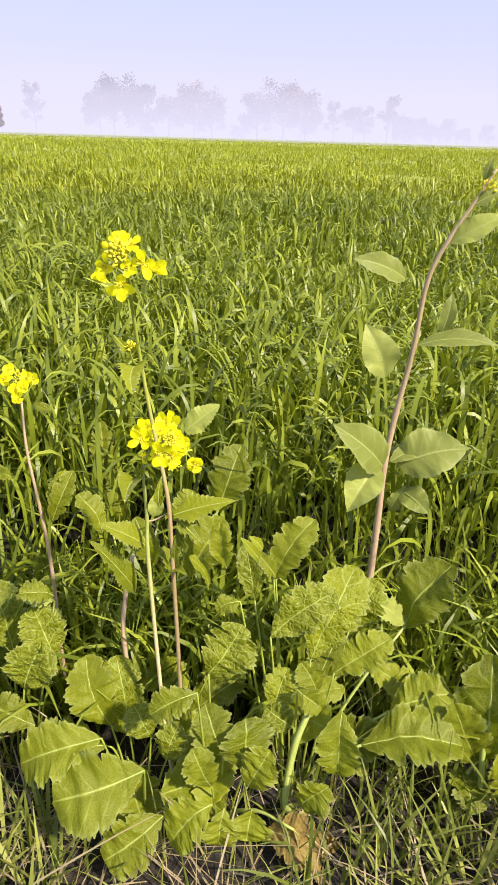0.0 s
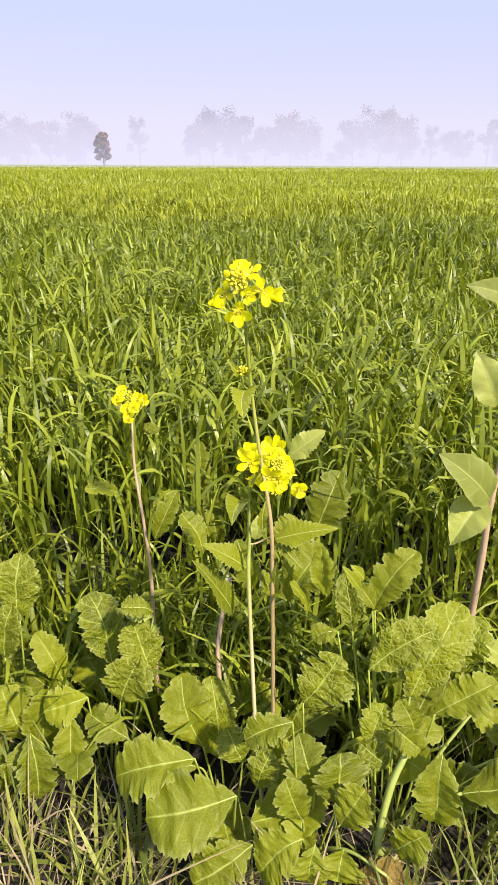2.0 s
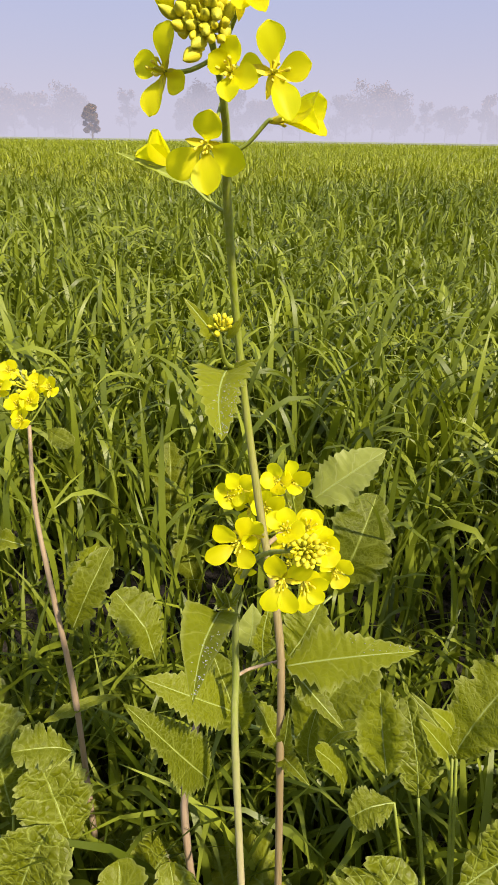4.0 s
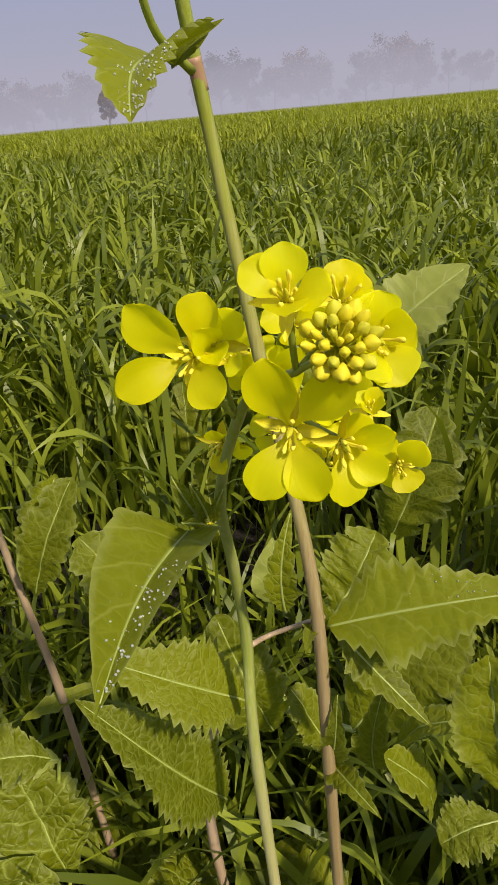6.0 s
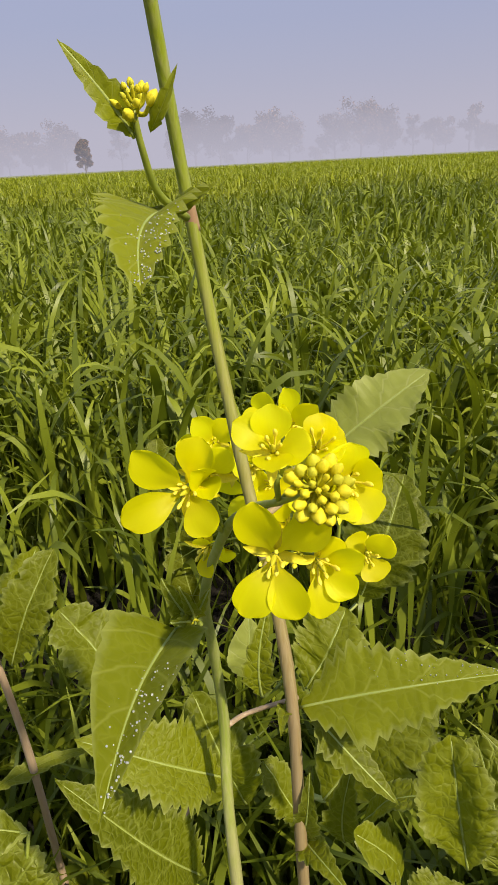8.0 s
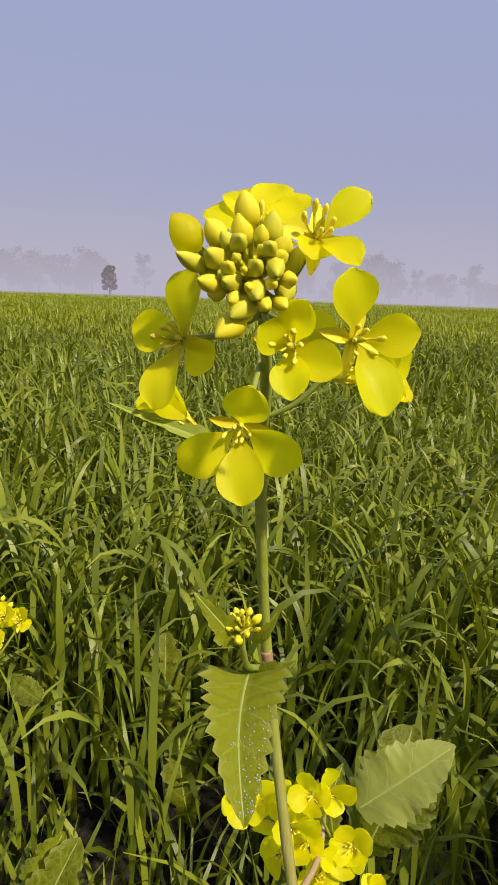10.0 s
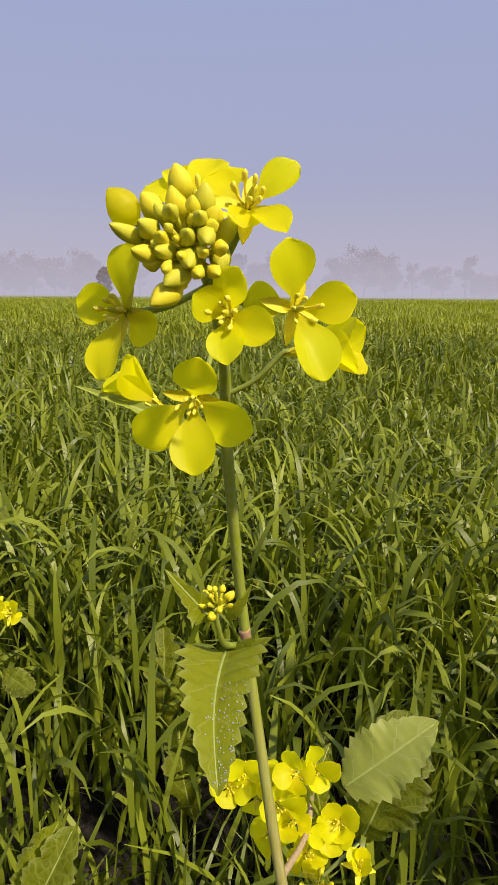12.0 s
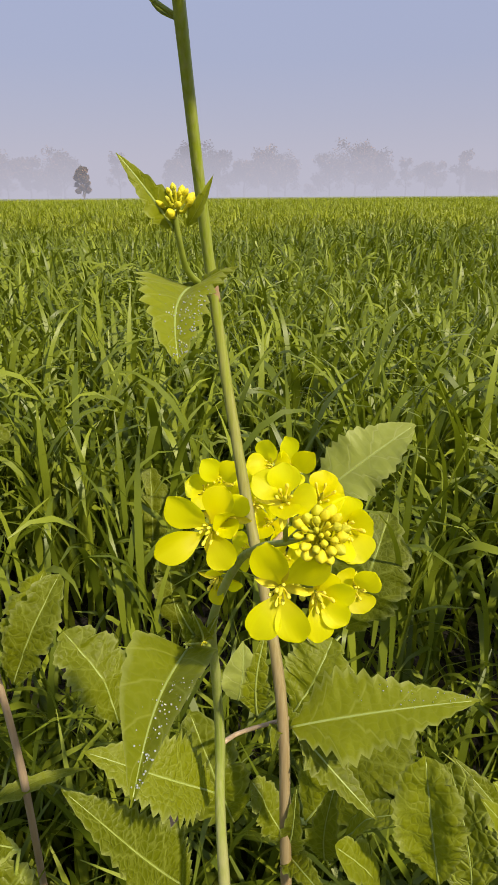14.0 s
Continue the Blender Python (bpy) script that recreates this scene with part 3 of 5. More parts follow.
WHEAT = 0.42
wheat_field = tagged(new("wheat_field", wheat_zone(0.78, 2.4, 0.66, 1650, 5, 0.98, 7, 0.18, 0.28, 0.50)), "dense young green wheat with long arching blades", "wheat", kind="stuff")
for row in ((2.4, 6.0, 0.62, 560, 5, 1.15, 5, 0.2, 0.28, 0.50), (6.0, 15.0, 0.62, 210, 4, 1.5, 3, 0.2, 0.32, 0.52, M_WHEAT_FAR_LIT), (15.0, 42.0, 0.62, 38, 4, 2.1, 2, 0.2, 0.4, 0.6, M_WHEAT_FAR_LIT), (42.0, 120.0, 0.62, 5, 3, 5.0, 2, 0.3, 0.3, 0.5, M_WHEAT_FAR_LIT)):
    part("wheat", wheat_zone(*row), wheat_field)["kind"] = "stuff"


def wheat_sides():
    """The same crop to both sides, sparser and broader-leaved."""
    n = 60000
    x = RNG.choice((-1, 1), n) * 12 * RNG.random(n) ** 1.35
    y = 0.72 + 12.3 * RNG.random(n) ** 1.6
    keep = np.abs(x + 0.06 * y) > 0.64 * y + 0.5
    x, y = np.repeat(x[keep], 4), np.repeat(y[keep], 4)
    n = len(x)
    base = np.stack([x + RNG.normal(0, 0.03, n), y + RNG.normal(0, 0.03, n), WHEAT * RNG.uniform(0.05, 0.55, n)], 1)
    return blades("wheat", base, RNG.uniform(0, 6.283, n), np.radians(RNG.normal(78, 8, n)), np.radians(np.abs(RNG.normal(70, 48, n))), WHEAT * RNG.uniform(0.36, 0.58, n), RNG.uniform(0.012, 0.020, n), 2, M_WHEAT, 2.2, RNG.normal(0, 0.9, n))


part("wheat", wheat_sides(), wheat_field)["kind"] = "stuff"


def canopy_mesh():
    """The closed top of the wheat far off, lumpy, out to the field's end."""
    ys = [9.0]
    while ys[-1] < 225:
        ys.append(ys[-1] * 1.035)
    verts = []
    nx = 120
    for y in ys:
        for j in range(nx):
            x = (-1.2 + 2.4 * j / (nx - 1)) * (y + 6)
            verts.append((x, y, float(rise_of(y)) + 0.25 + 0.05 * noise.noise((x * 0.6, y * 0.6, 3))))
    return mesh_of("canopy", verts, grid_faces(len(ys), nx), M_CANOPY)


part("canopy", canopy_mesh(), wheat_field)["kind"] = "stuff"


# ---- trees along the far side of the field, in the mist ----
def tree_meshes(seed, height, girth, clumps, sparse, first=0.32):
    rg = random.Random(seed)
    trunk_top = Vector((rg.uniform(-0.4, 0.4), 0, height * 0.55))
    trunk = [Vector((0, 0, -0.3)), Vector((rg.uniform(-0.2, 0.2), 0, height * 0.25)), trunk_top, Vector((trunk_top.x + rg.uniform(-0.5, 0.5), 0, height * 0.9))]
    me = tube("trunk", trunk, height * 0.028, height * 0.006, M_BARK, 8, 4)
    bm = bmesh.new()
    bm.from_mesh(me)
    tops = []
    for _ in range(clumps):
        z = rg.uniform(first, 0.78) * height
        a = rg.uniform(0, 2 * math.pi)
        start = Vector((trunk_top.x * z / height, 0, z))
        r = girth * rg.uniform(0.45, 1.0) * (1.15 - 0.5 * z / height)
        end = start + Vector((math.cos(a) * r, math.sin(a) * r, height * rg.uniform(0.10, 0.30)))
        end.z = min(end.z, height)
        limb = tube("limb", [start, start.lerp(end, 0.5) + Vector((0, 0, 0.2)), end], height * 0.010, height * 0.003, M_BARK, 5, 3)
        bm.from_mesh(limb)
        tops.append((end, girth * rg.uniform(0.28, 0.5)))
    tops.append((Vector((trunk[-1].x, 0, height * 0.9)), girth * 0.4))
    out = bpy.data.meshes.new("trunk")
    bm.to_mesh(out)
    out.materials.append(M_BARK)
    bm.free()
    verts, faces = [], []
    for c, r in tops:
        for _ in range(sparse):
            d = Vector((rg.gauss(0, 1), rg.gauss(0, 1), rg.gauss(0, 0.8)))
            p = c + d.normalized() * r * rg.random() ** 0.5
            s = rg.uniform(0.18, 0.5)
            x = Vector((rg.gauss(0, 1), rg.gauss(0, 1), rg.gauss(0, 1))).normalized()
            y = x.orthogonal().normalized()
            k = len(verts)
            verts += [p - x * s, p + y * s * 0.5, p + x * s, p - y * s * 0.5]
            faces.append((k, k + 1, k + 2, k + 3))
    return out, mesh_of("crown", verts, faces, M_CROWN, None, False)


KINDS = [tree_meshes(3, 11.0, 4.2, 34, 110, 0.10), tree_meshes(8, 12.0, 5.0, 38, 110, 0.12), tree_meshes(15, 9.0, 3.4, 26, 100, 0.10), tree_meshes(21, 10.5, 2.6, 18, 80, 0.16), tree_meshes(30, 7.0, 3.8, 26, 150, 0.08), tree_meshes(41, 7.5, 1.7, 26, 170, 0.06)]


def tree(kind, x, y, s, turn, label):
    z = float(rise_of(y))
    ob = thing("tree", (x, y, z), label, "tree", "trees along the far field edge")
    m = Matrix.Translation((x, y, z)) @ Matrix.Rotation(turn, 4, "Z") @ Matrix.Diagonal((s, s, s, 1))
    part("trunk", KINDS[kind][0], ob, m)
    part("crown", KINDS[kind][1], ob, m)


HAZY = "leafy tree, pale in the morning mist, beyond the field"
THIN = "thin half-bare tree, pale in the morning mist"
tree(1, 13.0, 215, 1.251, 0.3, HAZY)
tree(0, 5.6, 230, 1.139, 1.0, HAZY)
tree(0, 20.9, 225, 1.146, 2.0, HAZY)
tree(1, -14.1, 220, 1.140, 2.6, HAZY)
tree(2, -21.5, 215, 1.192, 0.2, HAZY)
tree(0, -9.2, 230, 1.139, 1.1, HAZY)
tree(1, -38.8, 220, 1.280, 4.0, HAZY)
tree(0, -31.5, 225, 1.224, 5.0, HAZY)
tree(2, -42.5, 215, 1.247, 3.3, HAZY)
tree(3, 28.6, 215, 0.990, 0.4, THIN)
tree(2, 36.3, 225, 1.113, 1.0, HAZY)
tree(3, 40.9, 230, 0.941, 2.0, THIN)
tree(3, 44.1, 210, 1.136, 3.0, THIN)
tree(4, 48.0, 205, 0.921, 1.0, HAZY)
tree(4, 56.4, 225, 0.937, 2.5, HAZY)
tree(0, 60.5, 205, 0.586, 2.0, HAZY)
tree(4, 59.1, 215, 0.731, 0.7, HAZY)
tree(0, 72.1, 205, 0.486, 4.4, HAZY)
tree(4, 71.9, 225, 0.641, 4, HAZY)
tree(3, -54.6, 190, 1.083, 0.9, THIN)
tree(4, -0.8, 215, 0.495, 0.3, HAZY)
tree(4, -27.6, 215, 0.424, 0.9, HAZY)
tree(0, 86.4, 220, 0.553, 1.3, HAZY)
tree(0, 95.3, 220, 0.629, 2.3, HAZY)
tree(1, -80.2, 215, 1.155, 1.7, HAZY)
tree(0, -99.4, 215, 1.155, 0.7, HAZY)
tree(2, -93.8, 220, 1.407, 2.7, HAZY)
tree(1, -112.7, 220, 1.154, 3.7, HAZY)
tree(4, -89.9, 225, 1.159, 0.2, HAZY)
tree(0, -123.0, 215, 1.305, 0.1, HAZY)
tree(1, -135.0, 215, 1.196, 1.1, HAZY)
tree(4, -111.1, 225, 1.036, 0.2, HAZY)
tree(5, -36.0, 105, 0.621, 0.5, "small dark leafy tree at the edge of the field")


def haze_sheet_mesh(radius, height, low, material):
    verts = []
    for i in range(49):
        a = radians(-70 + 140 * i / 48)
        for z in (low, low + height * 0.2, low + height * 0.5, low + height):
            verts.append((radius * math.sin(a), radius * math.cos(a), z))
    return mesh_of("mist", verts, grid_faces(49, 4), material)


# glowing sheets added across the view; their emission imitates distance haze
tagged(new("backdrop_haze_sheet", haze_sheet_mesh(185, 34, 1.2, M_HAZE_GLOW)), "pale lilac glowing sheet standing in for morning mist over the far field", "mist", kind="structure")
tagged(new("backdrop_low_haze_sheet", haze_sheet_mesh(80, 9, 0.4, M_LOW_HAZE_GLOW)), "thin glowing sheet standing in for low mist over the wheat", "mist", kind="structure")


# ---- tall mustard plant ----
tall = thing("mustard_plant", (-0.055, 0.545, 0), "tall mustard plant in yellow flower, purple-brown stem below", "plant", "wild mustard at the field edge")
part("stem", tube("stem", [(-0.055, 0.548, 0), (-0.058, 0.545, 0.17), (-0.0614, 0.541, 0.3174), (-0.0647, 0.545, 0.3977), (-0.0781, 0.56, 0.4666), (-0.0875, 0.562, 0.533), (-0.0896, 0.5365, 0.598), (-0.0879, 0.522, 0.617), (-0.0868, 0.511, 0.628), (-0.0864, 0.498, 0.6377), (-0.0868, 0.486, 0.6447), (-0.0872, 0.478, 0.6468)], 0.0025, 0.0007, M_STEM, 10, 6, 0.06), tall, None, "")
flower(tall, (-0.0982, 0.474, 0.6369), (-0.0857, 0.487, 0.6407), [(-0.095, 0.473, 0.6465), (-0.1032, 0.473, 0.6385), (-0.0997, 0.47, 0.6271), (-0.0919, 0.474, 0.6329)], (-0.35, -0.9, 0.1), 0.0063, 1)
flower(tall, (-0.0894, 0.49, 0.6198), (-0.0878, 0.511, 0.632), [(-0.087, 0.485, 0.628), (-0.0993, 0.488, 0.6129), (-0.0878, 0.484, 0.6086), (-0.0786, 0.488, 0.615)], (0, -0.95, -0.25), 0.0083, 2)
flower(tall, (-0.0801, 0.47, 0.6367), (-0.0857, 0.487, 0.6407), [(-0.0786, 0.467, 0.6425), (-0.0837, 0.467, 0.6388), (-0.0795, 0.466, 0.6303), (-0.0733, 0.467, 0.6339)], (-0.1, -0.95, 0.1), 0.0055, 3)
flower(tall, (-0.0696, 0.482, 0.6373), (-0.0857, 0.487, 0.6407), [(-0.0715, 0.48, 0.6476), (-0.0612, 0.481, 0.6387), (-0.0652, 0.477, 0.6269), (-0.0792, 0.484, 0.6385)], (0.35, -0.9, 0.05), 0.0072, 4)
flower(tall, (-0.0766, 0.472, 0.6531), (-0.0857, 0.487, 0.6407), [(-0.0704, 0.474, 0.6577), (-0.084, 0.477, 0.6569), (-0.0715, 0.468, 0.6484), (-0.0775, 0.469, 0.6488)], (0.25, -0.8, 0.5), 0.0053, 7)
flower(tall, (-0.086, 0.478, 0.6539), (-0.0857, 0.487, 0.6407), [(-0.0941, 0.482, 0.657), (-0.0901, 0.486, 0.6604), (-0.0836, 0.484, 0.6609), (-0.0792, 0.482, 0.6589)], (0, -0.6, 0.8), 0.0065, 8)
flower(tall, (-0.0704, 0.5175, 0.6277), (-0.0879, 0.522, 0.617), [(-0.0582, 0.5116, 0.6336), (-0.0578, 0.5098, 0.6271), (-0.0559, 0.5161, 0.6255), (-0.0563, 0.5179, 0.632)], (0.9569, -0.2581, 0.1333), 0.0105, 5, True)
flower(tall, (-0.1086, 0.535, 0.6132), (-0.0897, 0.5365, 0.598), [(-0.1194, 0.5282, 0.6183), (-0.1152, 0.529, 0.6236), (-0.117, 0.5355, 0.6241), (-0.1211, 0.5348, 0.6188)], (-0.7455, -0.2421, 0.621), 0.0105, 6, True)
buds(tall, (-0.0859, 0.466, 0.6469), (-0.05, -0.97, 0.22), 20, 0.0047, 0.0023, 1)
part("bud", BUDS[2], tall, aim((-0.0939, 0.474, 0.6494), (-0.5178, -0.4816, 0.7071)) @ Matrix.Diagonal((0.0040, 0.0040, 0.0044, 1)))
part("stalk", tube("stalk", [(-0.0869, 0.477, 0.6464), (-0.0904, 0.4765, 0.6469), (-0.0941, 0.4738, 0.6498)], 0.0005, 0.0006, M_BUDG, 6, 3), tall)
part("bud", BUDS[0], tall, aim((-0.0901, 0.474, 0.6499), (-0.4267, -0.6043, 0.6729)) @ Matrix.Diagonal((0.0029, 0.0029, 0.0035, 1)))
part("stalk", tube("stalk", [(-0.0869, 0.477, 0.6464), (-0.0885, 0.4765, 0.6472), (-0.0902, 0.4738, 0.6502)], 0.0005, 0.0006, M_BUDG, 6, 3), tall)
part("bud", BUDS[0], tall, aim((-0.0866, 0.474, 0.6523), (-0.1217, -0.5311, 0.8385)) @ Matrix.Diagonal((0.0031, 0.0031, 0.0040, 1)))
part("stalk", tube("stalk", [(-0.0869, 0.477, 0.6464), (-0.0868, 0.4765, 0.6483), (-0.0867, 0.4738, 0.6527)], 0.0005, 0.0006, M_BUDG, 6, 3), tall)
part("bud", BUDS[0], tall, aim((-0.0872, 0.474, 0.6499), (-0.1327, -0.5835, 0.8012)) @ Matrix.Diagonal((0.0028, 0.0028, 0.0037, 1)))
part("stalk", tube("stalk", [(-0.0869, 0.477, 0.6464), (-0.0871, 0.4765, 0.6472), (-0.0873, 0.4738, 0.6503)], 0.0005, 0.0006, M_BUDG, 6, 3), tall)
part("bud", BUDS[1], tall, aim((-0.0836, 0.474, 0.6499), (0.0936, -0.5449, 0.8332)) @ Matrix.Diagonal((0.0030, 0.0030, 0.0039, 1)))
part("stalk", tube("stalk", [(-0.0869, 0.477, 0.6464), (-0.0852, 0.4765, 0.6472), (-0.0835, 0.4738, 0.6503)], 0.0005, 0.0006, M_BUDG, 6, 3), tall)
part("bud", BUDS[1], tall, aim((-0.0819, 0.474, 0.646), (0.5411, -0.5025, 0.6744)) @ Matrix.Diagonal((0.0036, 0.0036, 0.0043, 1)))
part("stalk", tube("stalk", [(-0.0869, 0.477, 0.6464), (-0.0844, 0.4765, 0.6452), (-0.0817, 0.4738, 0.6463)], 0.0005, 0.0006, M_BUDG, 6, 3), tall)
part("bud", BUDS[1], tall, aim((-0.0915, 0.47, 0.6463), (-0.5457, -0.7754, 0.3178)) @ Matrix.Diagonal((0.0024, 0.0024, 0.0046, 1)))
part("stalk", tube("stalk", [(-0.0869, 0.477, 0.6464), (-0.0892, 0.4745, 0.6454), (-0.0918, 0.4696, 0.6465)], 0.0005, 0.0006, M_BUDG, 6, 3), tall)
part("bud", BUDS[1], tall, aim((-0.0897, 0.47, 0.6471), (-0.2286, -0.9269, 0.2978)) @ Matrix.Diagonal((0.0025, 0.0025, 0.0039, 1)))
part("stalk", tube("stalk", [(-0.0869, 0.477, 0.6464), (-0.0883, 0.4745, 0.6457), (-0.0898, 0.4696, 0.6472)], 0.0005, 0.0006, M_BUDG, 6, 3), tall)
part("bud", BUDS[0], tall, aim((-0.0892, 0.47, 0.6441), (-0.4967, -0.8525, 0.1629)) @ Matrix.Diagonal((0.0025, 0.0025, 0.0042, 1)))
part("stalk", tube("stalk", [(-0.0869, 0.477, 0.6464), (-0.0881, 0.4745, 0.6443), (-0.0895, 0.4696, 0.6442)], 0.0005, 0.0006, M_BUDG, 6, 3), tall)
part("bud", BUDS[1], tall, aim((-0.0874, 0.47, 0.6448), (-0.2698, -0.9623, 0.0352)) @ Matrix.Diagonal((0.0021, 0.0021, 0.0037, 1)))
part("stalk", tube("stalk", [(-0.0869, 0.477, 0.6464), (-0.0871, 0.4745, 0.6446), (-0.0875, 0.4696, 0.6448)], 0.0005, 0.0006, M_BUDG, 6, 3), tall)
part("bud", BUDS[1], tall, aim((-0.0852, 0.47, 0.6452), (0.1657, -0.8872, -0.4306)) @ Matrix.Diagonal((0.0025, 0.0025, 0.0040, 1)))
part("stalk", tube("stalk", [(-0.0869, 0.477, 0.6464), (-0.0861, 0.4745, 0.6448), (-0.0851, 0.4696, 0.645)], 0.0005, 0.0006, M_BUDG, 6, 3), tall)
part("bud", BUDS[1], tall, aim((-0.0851, 0.47, 0.6429), (-0.4213, -0.8045, -0.4186)) @ Matrix.Diagonal((0.0025, 0.0025, 0.0044, 1)))
part("stalk", tube("stalk", [(-0.0869, 0.477, 0.6464), (-0.086, 0.4745, 0.6437), (-0.0853, 0.4696, 0.6427)], 0.0005, 0.0006, M_BUDG, 6, 3), tall)
part("bud", BUDS[0], tall, aim((-0.0864, 0.47, 0.6406), (-0.4872, -0.7537, -0.4412)) @ Matrix.Diagonal((0.0027, 0.0027, 0.0047, 1)))
part("stalk", tube("stalk", [(-0.0869, 0.477, 0.6464), (-0.0866, 0.4745, 0.6425), (-0.0866, 0.4696, 0.6404)], 0.0005, 0.0006, M_BUDG, 6, 3), tall)
part("bud", BUDS[1], tall, aim((-0.0812, 0.474, 0.6458), (0.0221, -0.6688, -0.7431)) @ Matrix.Diagonal((0.0031, 0.0031, 0.0032, 1)))
part("stalk", tube("stalk", [(-0.0869, 0.477, 0.6464), (-0.0841, 0.4765, 0.6451), (-0.0812, 0.4738, 0.6455)], 0.0005, 0.0006, M_BUDG, 6, 3), tall)
part("bud", BUDS[1], tall, aim((-0.0827, 0.47, 0.6481), (0.1545, -0.9002, -0.4071)) @ Matrix.Diagonal((0.0024, 0.0024, 0.0040, 1)))
part("stalk", tube("stalk", [(-0.0869, 0.477, 0.6464), (-0.0848, 0.4745, 0.6462), (-0.0826, 0.4696, 0.6479)], 0.0005, 0.0006, M_BUDG, 6, 3), tall)
part("bud", BUDS[1], tall, aim((-0.0878, 0.47, 0.6495), (0.2144, -0.9591, 0.1845)) @ Matrix.Diagonal((0.0020, 0.0020, 0.0037, 1)))
part("stalk", tube("stalk", [(-0.0869, 0.477, 0.6464), (-0.0873, 0.4745, 0.6469), (-0.0877, 0.4696, 0.6496)], 0.0005, 0.0006, M_BUDG, 6, 3), tall)
part("bud", BUDS[1], tall, aim((-0.0836, 0.47, 0.6487), (0.1692, -0.9681, 0.185)) @ Matrix.Diagonal((0.0019, 0.0019, 0.0037, 1)))
part("stalk", tube("stalk", [(-0.0869, 0.477, 0.6464), (-0.0853, 0.4745, 0.6466), (-0.0836, 0.4696, 0.6488)], 0.0005, 0.0006, M_BUDG, 6, 3), tall)
part("bud", BUDS[0], tall, aim((-0.0892, 0.47, 0.6459), (0.2184, -0.9494, 0.2256)) @ Matrix.Diagonal((0.0019, 0.0019, 0.0038, 1)))
part("stalk", tube("stalk", [(-0.0869, 0.477, 0.6464), (-0.088, 0.4745, 0.6452), (-0.0891, 0.4696, 0.646)], 0.0005, 0.0006, M_BUDG, 6, 3), tall)
part("bud", BUDS[1], tall, aim((-0.0854, 0.47, 0.6462), (0.196, -0.9529, 0.2312)) @ Matrix.Diagonal((0.0020, 0.0020, 0.0037, 1)))
part("stalk", tube("stalk", [(-0.0869, 0.477, 0.6464), (-0.0861, 0.4745, 0.6453), (-0.0853, 0.4696, 0.6463)], 0.0005, 0.0006, M_BUDG, 6, 3), tall)
part("pod_stalk", tube("pod_stalk", [(-0.0897, 0.5365, 0.598), (-0.0955, 0.5396, 0.6012), (-0.0978, 0.5386, 0.6054)], 0.0008, 0.0007, M_PEDICEL, 7, 4), tall)
leaf(tall, (-0.0978, 0.5386, 0.6054), (-0.1269, 0.5274, 0.6179), 0.0046, "lance", (0, -0.8, 0.6), arch=0.03, fold=0.35, wave=0.0, teeth=3, seed=9, material=M_PEDICEL, rib=False)
part("node", tube("node", [(-0.0871, 0.5628, 0.5295), (-0.0875, 0.562, 0.533), (-0.0879, 0.561, 0.5365)], 0.00185, 0.00185, M_NODE, 10, 3), tall, None, "pinkish swollen joint")
leaf(tall, (-0.0918, 0.548, 0.5356), (-0.0887, 0.5044, 0.5243), 0.0285, "hastate", (0.1889, -0.855, 0.483), seed=11, material=M_SMOOTH, arch=0.06, fold=0.14, wave=0.03, teeth=10, drops=190, drop=0.00026, narrow=0.9)
leaf(tall, (-0.0905, 0.55, 0.5338), (-0.0777, 0.548, 0.5413), 0.0065, "lance", (0.1205, -0.7437, 0.6576), seed=12, rib=False, teeth=4)
leaf(tall, (-0.0897, 0.552, 0.5342), (-0.0946, 0.545, 0.5359), 0.0041, "lance", (0.1512, -0.7327, 0.6636), seed=13, rib=False, teeth=4)
part("side_shoot", tube("side_shoot", [(-0.0873, 0.556, 0.5334), (-0.0915, 0.545, 0.5399), (-0.0924, 0.538, 0.549), (-0.0928, 0.535, 0.5566)], 0.0011, 0.0007, M_PEDICEL, 8, 5), tall)
buds(tall, (-0.0924, 0.533, 0.5615), (0, -0.55, 0.85), 14, 0.0038, 0.0022, 5, 0.9)
leaf(tall, (-0.0936, 0.537, 0.5516), (-0.1055, 0.53, 0.5693), 0.0085, "lance", (0.2376, -0.8831, 0.4046), seed=14, material=M_SMOOTH, teeth=6, fold=0.12)
leaf(tall, (-0.09, 0.537, 0.5523), (-0.0823, 0.535, 0.5644), 0.0040, "lance", (0.1668, -0.8947, 0.4144), seed=15, material=M_SMOOTH, rib=False, teeth=4, fold=0.2)
leaf(tall, (-0.0608, 0.545, 0.38), (0.0034, 0.5426, 0.3992), 0.0323, "lance", (-0.0831, -0.5189, 0.8508), seed=16, material=M_SMOOTH, teeth=14, arch=0.05, wave=0.06, fold=0.1, drops=45, drop=0.0003)
leaf(tall, (-0.0577, 0.548, 0.3755), (-0.0294, 0.53, 0.3558), 0.0152, "lance", (-0.0208, -0.2853, 0.9582), seed=17, teeth=11, arch=0.08)
leaf(tall, (-0.0619, 0.55, 0.3731), (-0.0672, 0.545, 0.3993), 0.0092, "lance", (0.0261, -0.5552, 0.8313), seed=18, teeth=7)
leaf(tall, (-0.0641, 0.55, 0.3755), (-0.0662, 0.53, 0.3827), 0.0060, "lance", (0.0277, -0.5293, 0.848), seed=19, teeth=5, rib=False)
leaf(tall, (-0.0615, 0.548, 0.3115), (-0.0575, 0.54, 0.3581), 0.0120, "lance", (0.0089, -0.4662, 0.8847), seed=20, teeth=8)
leaf(tall, (-0.0615, 0.548, 0.3115), (-0.0441, 0.52, 0.3249), 0.0129, "lance", (-0.0084, -0.4252, 0.9051), seed=21, teeth=8)
